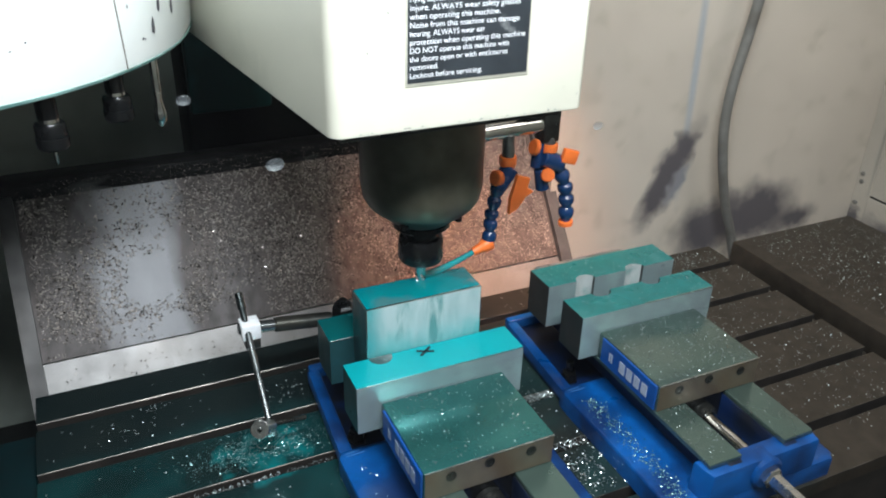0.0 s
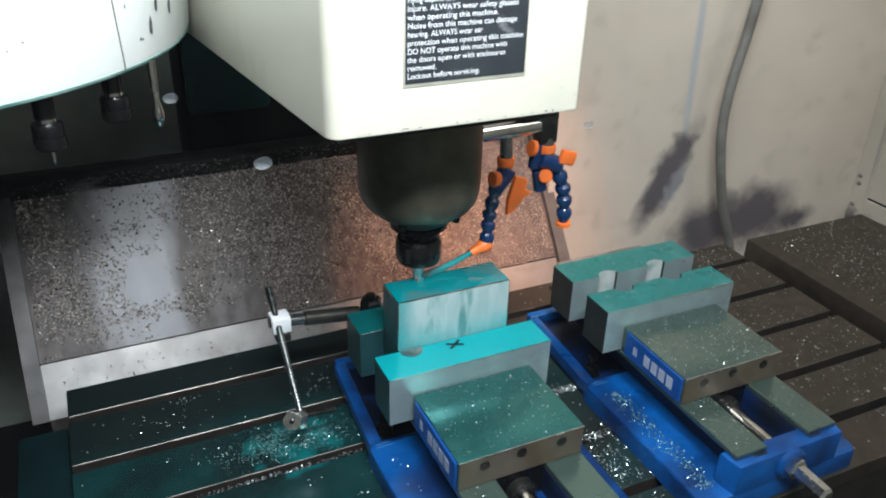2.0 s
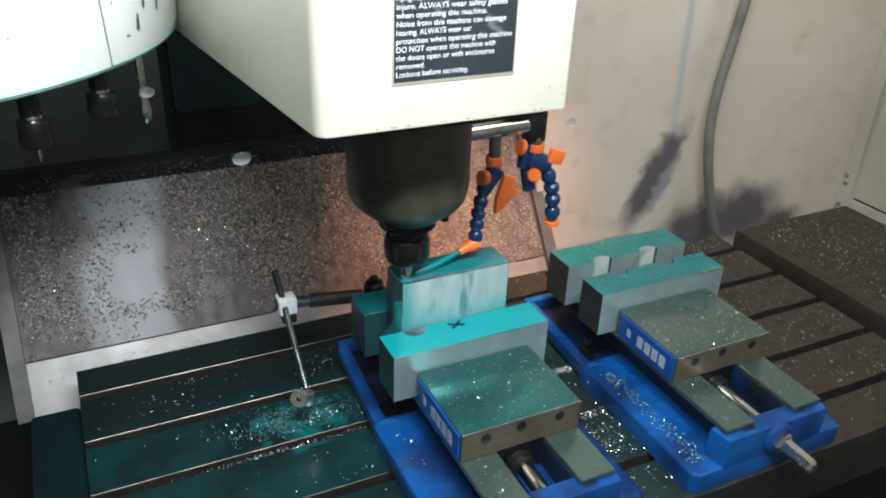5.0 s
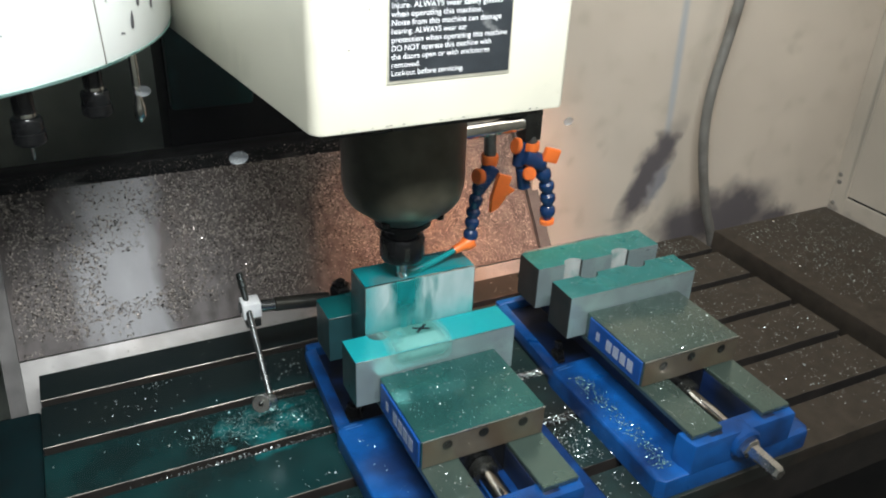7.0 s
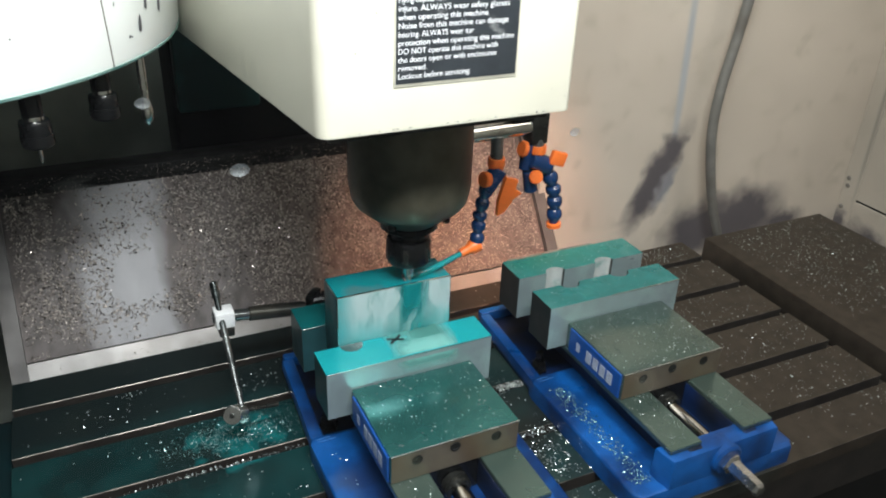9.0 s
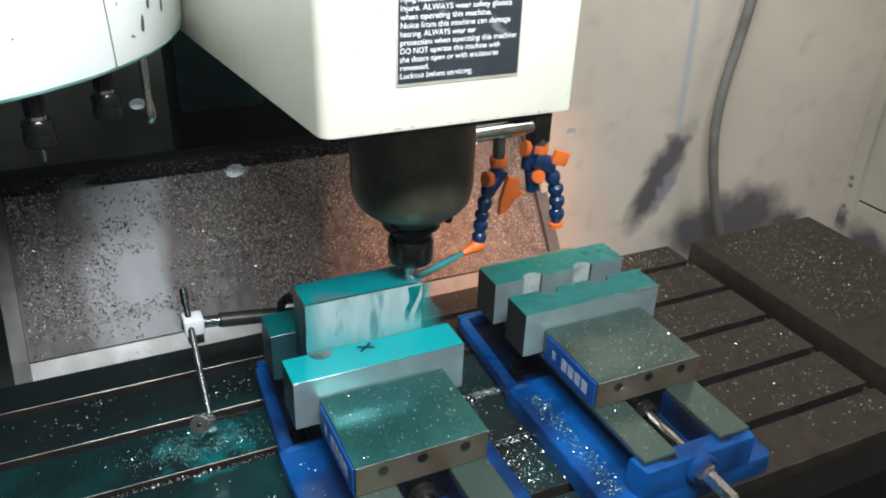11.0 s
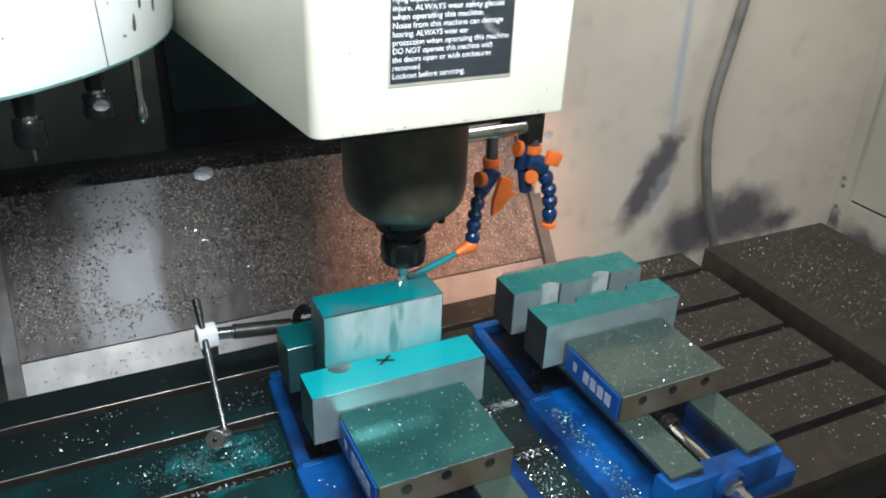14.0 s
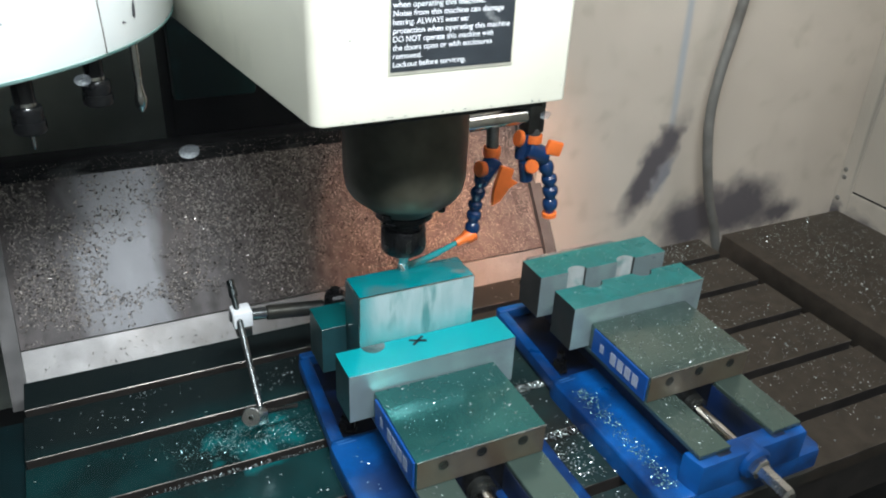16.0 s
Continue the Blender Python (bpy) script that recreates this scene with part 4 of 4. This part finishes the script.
    xf = ox - hw - 0.0034
    zc = (zw + zs) / 2
    for f0, f1, h in ((0.16, 0.19, 0.008), (0.20, 0.225, 0.008)):
        part("logo_mark", box(xf, xf + 0.0004, s1 - 0.010 - f1 * ln, s1 - 0.010 - f0 * ln, zc - h + 0.002, zc + h - 0.002), logo_white, lab, smooth=False)
    for k in range(4):
        f = 0.36 + 0.135 * k
        part("logo_bar", box(xf, xf + 0.0004, s1 - 0.010 - (f + 0.100) * ln, s1 - 0.010 - f * ln, zc - 0.0080, zc + 0.0080), logo_white, lab, smooth=False)
    # soft jaws
    jl, jr = ox - 0.1045, ox + 0.1045

    def jaw(name, y0, y1, notch, lab_):
        side = y1 if notch > 0 else y0
        jr = ox + (0.066 if name == "fixed_jaw" and not notched else 0.1045)
        pts = [(jl, y0), (jr, y0), (jr, y1), (jl, y1)]
        if notch:
            arc = []
            for cx, r in ((ox - 0.046, 0.015), (ox + 0.036, 0.015)):
                a = [(cx + r * math.cos(q), side - notch * r * 0.8 * math.sin(q)) for q in (math.pi * i / 10 for i in range(11))]
                arc.append(a)
            if notch > 0:
                run = [p for a in arc[::-1] for p in a]
                pts = [(jl, y0), (jr, y0), (jr, y1)] + run + [(jl, y1)]
            else:
                run = [p for a in arc for p in a[::-1]]
                pts = [(jl, y0)] + run + [(jr, y0), (jr, y1), (jl, y1)]
        bm = prism(pts, zb, zj)
        for f in bm.faces:
            f.material_index = 0
        bm.normal_update()
        # left-facing ends get the material with shade in its colour
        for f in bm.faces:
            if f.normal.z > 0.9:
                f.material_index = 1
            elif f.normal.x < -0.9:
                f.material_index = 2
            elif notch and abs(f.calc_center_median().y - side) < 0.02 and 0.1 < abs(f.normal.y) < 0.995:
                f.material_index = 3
        return part(name, bm, [wet_shaded if name == "fixed_jaw" and not notched else alu_side, dry_coolant_alu if notched else shaded_coolant_alu if name == "fixed_jaw" else coolant_alu, shaded_jaw_end if notched else wet_shaded, bored_alu], t, lab_, smooth=False)

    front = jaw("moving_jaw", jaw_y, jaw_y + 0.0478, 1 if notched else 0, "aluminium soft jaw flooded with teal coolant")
    # thin bright bars along the jaw edges stand in for their highlights
    if notched:
        part("worn_edge", box(ox - 0.01, jr, jaw_y - 0.0006, jaw_y + 0.0005, zj - 0.0009, zj + 0.0003, 0.0003, 1), bright_steel, front, "bright strip standing in for the edge highlight", smooth=False)
    gap = 0.0503 if not notched else 0.0345
    fy = jaw_y + 0.0478 + gap
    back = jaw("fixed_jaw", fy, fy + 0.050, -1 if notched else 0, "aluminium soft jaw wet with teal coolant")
    part("fixed_head", box(ox - hw, ox + hw, fy + 0.0505, fy + 0.088, zw + 0.0005, 0.122, 0.004), alu_dark, t, "dark wet fixed head")
    if not notched:
        part("worn_edge", box(jl, 0.0306, fy - 0.0005, fy + 0.0004, zj - 0.0005, zj + 0.0002, 0.0002, 1), rod_steel, back, "bright strip standing in for the edge highlight", smooth=False)
        part("worn_edge", box(jl, jr, jaw_y - 0.0004, jaw_y + 0.0003, zj - 0.0006, zj + 0.0002, 0.0002, 1), chrome, front, "bright strip standing in for the edge highlight", smooth=False)
        part("head_bolt", lathe([(0.015, 0), (0.015, 0.014), (0.012, 0.017), (0.007, 0.017), (0.007, 0.023), (0.005, 0.024)], (ox - 0.062, fy + 0.078, 0.1218), (0, 0, 1), 6), black_steel, t, smooth=False)
    for x in (-0.098, 0.098):
        part("hold_down_nut", lathe([(0.013, 0), (0.013, 0.003), (0.0105, 0.0032), (0.0105, 0.013), (0.009, 0.015), (0.006, 0.015), (0.006, 0.030), (0.005, 0.031)], (ox + x * 0.87, 0.066, 0.0101), (0, 0, 1), 6), black_steel, t, smooth=False)
    if not notched:
        # hand-drawn marker cross and a half-round cut-out on the moving jaw
        for ang in (38, -22):
            m = box(-0.0105, 0.0105, -0.0017, 0.0017, 0, 0.0003)
            bmesh.ops.transform(m, matrix=pose(0.0985, jaw_y + 0.036, zj + 0.0007, 0, 0, ang) , verts=m.verts)
            part("marker_stroke", m, marker, front, "black marker stroke", smooth=False)
        m = lathe([(0.014, 0), (0.014, 0.0004), (0, 0.0005)], (0.046, jaw_y + 0.0462, zj - 0.0001), (0, 0, 1), 24)
        bmesh.ops.bisect_plane(m, geom=m.verts[:] + m.edges[:] + m.faces[:], plane_co=(0, jaw_y + 0.0476, 0), plane_no=(0, 1, 0), clear_outer=True)
        part("cut_out", m, alu_dark, front, "dark half-round cut-out")
    MOVING.append(t)
    return t


vise(0.1056, 0.0, "blue machine vise with soft jaws clamping an aluminium block", False, (-0.1214, -0.0014))
vise(0.4150, 0.0240, "blue machine vise with empty machined aluminium soft jaws", True, (-0.0997, 0.0222))


def workpiece():
    bm = box(0.0309, 0.1763, 0.0492, 0.0976, 0.0785, 0.207, 0.0012, 2)
    bm.normal_update()
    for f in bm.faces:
        # left face takes the shaded aluminium; chrome bevels paint in edge highlights
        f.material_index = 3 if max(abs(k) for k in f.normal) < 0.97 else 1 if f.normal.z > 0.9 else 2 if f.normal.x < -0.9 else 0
    t = tagged(part("aluminium_block", bm, [alu_streak, block_top, wet_shaded, chrome]), "milled aluminium block with teal coolant running down its face", "workpiece")
    MOVING.append(t)


workpiece()


def work_stop():
    t = tagged(new("work_stop"), "steel work stop with clamp, rods and thumb knob on the vise", "work stop")
    part("arm", rod((-0.090, 0.186, 0.128), (0.030, 0.186, 0.114), 0.0075, 18), rod_steel, t)
    part("arm_sleeve", rod((-0.045, 0.186, 0.1229), (0.030, 0.186, 0.1138), 0.0095, 18), dark_steel, t)
    part("clamp", box(-0.0880, -0.0640, 0.172, 0.196, 0.116, 0.138, 0.002), glint_steel, t, "polished clamp block, its glint painted near-white")
    part("clamp_cap", box(-0.0850, -0.0660, 0.170, 0.196, 0.104, 0.1165, 0.002), dark_steel, t)
    part("upright_rod", rod((-0.0800, 0.215, 0.158), (-0.0815, 0.075, 0.052), 0.0040, 14), rod_steel, t)
    part("rod_tip", rod((-0.0800, 0.217, 0.160), (-0.0800, 0.200, 0.1465), 0.0052, 14), rod_steel, t)
    part("end_clamp", box(-0.0870, -0.0755, 0.070, 0.084, 0.045, 0.064, 0.002), bright_steel, t)
    part("knob", lathe([(0.0108, 0), (0.0115, 0.001), (0.0115, 0.005), (0.0105, 0.006), (0.004, 0.006)], (-0.0930, 0.078, 0.0560), (-0.35, -0.85, 0.4), 30), bright_steel, t, "knurled steel knob")
    part("knob_screw", lathe([(0.003, 0), (0.003, 0.0012), (0.002, 0.0018), (0, 0.0018)], (-0.0951, 0.0729, 0.0584), (-0.35, -0.85, 0.4), 12), dark_steel, t)
    part("stop_pin", rod((-0.0850, 0.082, 0.055), (-0.036, 0.090, 0.045), 0.0028, 12), dark_steel, t)
    MOVING.append(t)


work_stop()


# ---- chips ----
def chip_fields():
    rng = random.Random(11)
    up = (0, -0.812, 0.584)
    pts = []
    dusty = []
    while len(pts) + len(dusty) < 27000:
        x, f = rng.uniform(-0.33, 0.53), rng.uniform(0, 0.885)
        n = noise.noise(Vector((x * 9, f * 3, 0))) + 0.6 * noise.noise(Vector((x * 30, f * 9, 3)))
        bare = math.exp(-((x + 0.17) / 0.075) ** 2) + 0.5 * math.exp(-((x + 0.02) / 0.06) ** 2) * (f < 0.5)
        if rng.random() < 0.62 + 0.75 * n - 0.55 * bare - 0.25 * (f < 0.12) + 0.25 * (x > 0.22):
            (dusty if x > rng.uniform(0.16, 0.26) else pts).append(((x, 0.42 + 0.16 * f, -0.0148 + 0.2225 * f), up))
    chips("cover_chips", "silver and copper-tinted aluminium chips on the way cover, warm glow in the tint", pts, chip_alu, 0.0016, 0.0046)
    chips("fine_cover_chips", "fine dusty aluminium chips on the dry end of the way cover", dusty, chip_fine, 0.0012, 0.0030)
    ledge = [((rng.uniform(-0.33, 0.53), 0.5620, rng.uniform(0.183, 0.206)), (0, -1, 0.2)) for _ in range(700)]
    chips("rail_chips", "small chips stuck to the dark rail of the way cover", ledge, chip_alu, 0.0010, 0.0024)
    pts = [((rng.uniform(-0.32, 0.2), 0.395 + 0.02 * rng.random(), 0), 0) for _ in range(170)]
    pts = [((p[0], p[1], -0.082 + (p[1] - 0.372) * 1.305), (0, -0.79, 0.61)) for p, _ in pts]
    chips("lip_chips", "aluminium chips on the lower lip of the way cover", pts, chip_alu, 0.002, 0.0045)
    pts = []
    for cx, cy, sx, sy, n in ((0.232, 0.062, 0.010, 0.006, 260), (0.24, -0.075, 0.024, 0.030, 280), (-0.20, 0.235, 0.012, 0.008, 26), (-0.235, 0.205, 0.03, 0.010, 30), (-0.03, 0.20, 0.02, 0.012, 40), (-0.20, 0.20, 0.09, 0.05, 50), (0.02, 0.20, 0.02, 0.04, 40), (0.255, 0.055, 0.018, 0.015, 120), (0.25, -0.10, 0.035, 0.05, 330),
                              (0.255, 0.12, 0.015, 0.035, 80), (0.72, 0.29, 0.05, 0.015, 240), (0.65, 0.23, 0.05, 0.02, 220), (0.65, 0.08, 0.10, 0.12, 130), (0.75, -0.05, 0.06, 0.06, 120), (0.68, 0.05, 0.09, 0.14, 420), (-0.05, -0.02, 0.08, 0.04, 60)):
        for _ in range(n):
            x, y = rng.gauss(cx, sx), rng.gauss(cy, sy)
            if -0.335 < x < 0.798 and -0.205 < y < 0.315 and all(abs(y - s) > 0.010 for s in SLOTS):
                pts.append(((x, y, 0.0004), (0, 0, 1)))
    for _ in range(170):
        pts.append(((rng.gauss(-0.11, 0.06), SLOTS[2] + rng.uniform(-0.0065, -0.001), rng.uniform(-0.004, 0.0005)), (0, -0.3, 1)))
    for cx, cy, sx, n in ((0.283, SLOTS[2], 0.018, 420), (0.27, SLOTS[3], 0.016, 160)):
        for _ in range(n):
            pts.append(((rng.gauss(cx, sx), cy + rng.uniform(-0.006, 0.006), rng.uniform(-0.004, 0.0015)), (rng.uniform(-0.4, 0.4), rng.uniform(-0.6, 0.2), 1)))
    for _ in range(1300):
        pts.append(((rng.uniform(0.89, 1.15), rng.uniform(0.0, 0.31), -0.0004), (0, 0, 1)))
    for _ in range(2400):
        x, y = rng.uniform(0.22, 0.798), rng.uniform(-0.20, 0.31)
        if noise.noise(Vector((x * 14, y * 14, 5))) > rng.uniform(-0.3, 0.5) and all(abs(y - s) > 0.010 for s in SLOTS):
            pts.append(((x, y, 0.0004), (0, 0, 1)))
    a = chips("table_chips", "wet aluminium chips scattered over the table", pts, chip_wet, 0.0013, 0.0032)
    wet = [((rng.gauss(-0.09, 0.042), rng.gauss(0.107, 0.017), 0.0004), (0, 0, 1)) for _ in range(1500)]
    wet = [p for p in wet if all(abs(p[0][1] - s) > 0.009 for s in SLOTS)]
    c = chips("puddle_chips", "fine teal-stained chips in a coolant puddle on the table", wet, chip_teal, 0.0009, 0.0022)
    pts = []
    for x0, x1, y0, y1, z, n in ((0.033, 0.178, -0.118, -0.003, 0.1142, 230), (0.342, 0.488, -0.096, 0.020, 0.1142, 460), (0.340, 0.382, -0.190, -0.102, 0.0762, 110), (0.448, 0.488, -0.190, -0.102, 0.0762, 40), (0.033, 0.073, -0.190, -0.125, 0.0762, 50),
                                 (0.315, 0.515, 0.110, 0.150, 0.1412, 120), (0.315, 0.515, 0.026, 0.058, 0.1412, 45), (-0.007, 0.025, -0.19, 0.03, 0.0283, 25)):
        for _ in range(n):
            pts.append(((rng.uniform(x0, x1), rng.uniform(y0, y1), z + 0.0003), (0, 0, 1)))
    groove = [((rng.gauss(0.318, 0.007), rng.uniform(-0.19, 0.0), 0.0284), (0, 0, 1)) for _ in range(520)]
    d = chips("groove_chips", "teal-stained chips along the vise base", groove, chip_teal, 0.0012, 0.0028)
    b = chips("vise_chips", "bright aluminium chips lying on the vises", pts, chip_wet, 0.0010, 0.0025)
    MOVING.extend((a, b, c, d))


chip_fields()


# ---- what moves ----
FEED = [(0.0, 0.0, 0.0), (0.5, 0.0105, -0.0001), (1.0, 0.0203, -0.0001), (1.5, 0.0309, -0.0002), (2.0, 0.0415, -0.0001), (2.5, 0.0519, 0.0), (3.0, 0.0623, 0.0), (3.4, 0.0710, 0.0002),
        (3.6, 0.0734, 0.0022), (4.0, 0.0737, 0.0100), (4.5, 0.0738, 0.0200), (5.0, 0.0734, 0.0298), (5.25, 0.0703, 0.0329), (5.5, 0.0650, 0.0333), (6.0, 0.0545, 0.0333), (6.5, 0.0439, 0.0333), (7.0, 0.0338, 0.0332),
        (7.5, 0.0234, 0.0333), (8.0, 0.0126, 0.0331), (8.5, 0.0018, 0.0324), (9.0, -0.0083, 0.0324), (9.5, -0.0187, 0.0324), (10.0, -0.0291, 0.0324), (10.5, -0.0395, 0.0324), (10.9, -0.0478, 0.0318), (11.1, -0.0505, 0.0290),
        (11.5, -0.0513, 0.0216), (12.0, -0.0511, 0.0120), (12.5, -0.0513, 0.0017), (12.8, -0.0516, -0.0032), (13.0, -0.0508, -0.0040), (13.5, -0.0400, -0.0036), (14.0, -0.0295, -0.0038), (14.5, -0.0190, -0.0034),
        (15.0, -0.0086, -0.0028), (15.5, 0.0022, -0.0026), (16.0, 0.0130, -0.0022)]


def motions():
    for ob in MOVING:
        walk(ob, [(t, pose(x, y, 0)) for t, x, y in FEED])
    for ob in SPILL:
        walk(ob, [(t, pose(0, 0, z)) for t, z in ((0.0, -0.075), (4.5, -0.075), (5.3, 0.0), (10.9, 0.0), (11.7, -0.075), (16.0, -0.075))])
    walk(chuck, [(k * 0.1, pose(0.1155, 0.0923, 0.2068, 0, 0, -70 * k)) for k in range(161)])


motions()
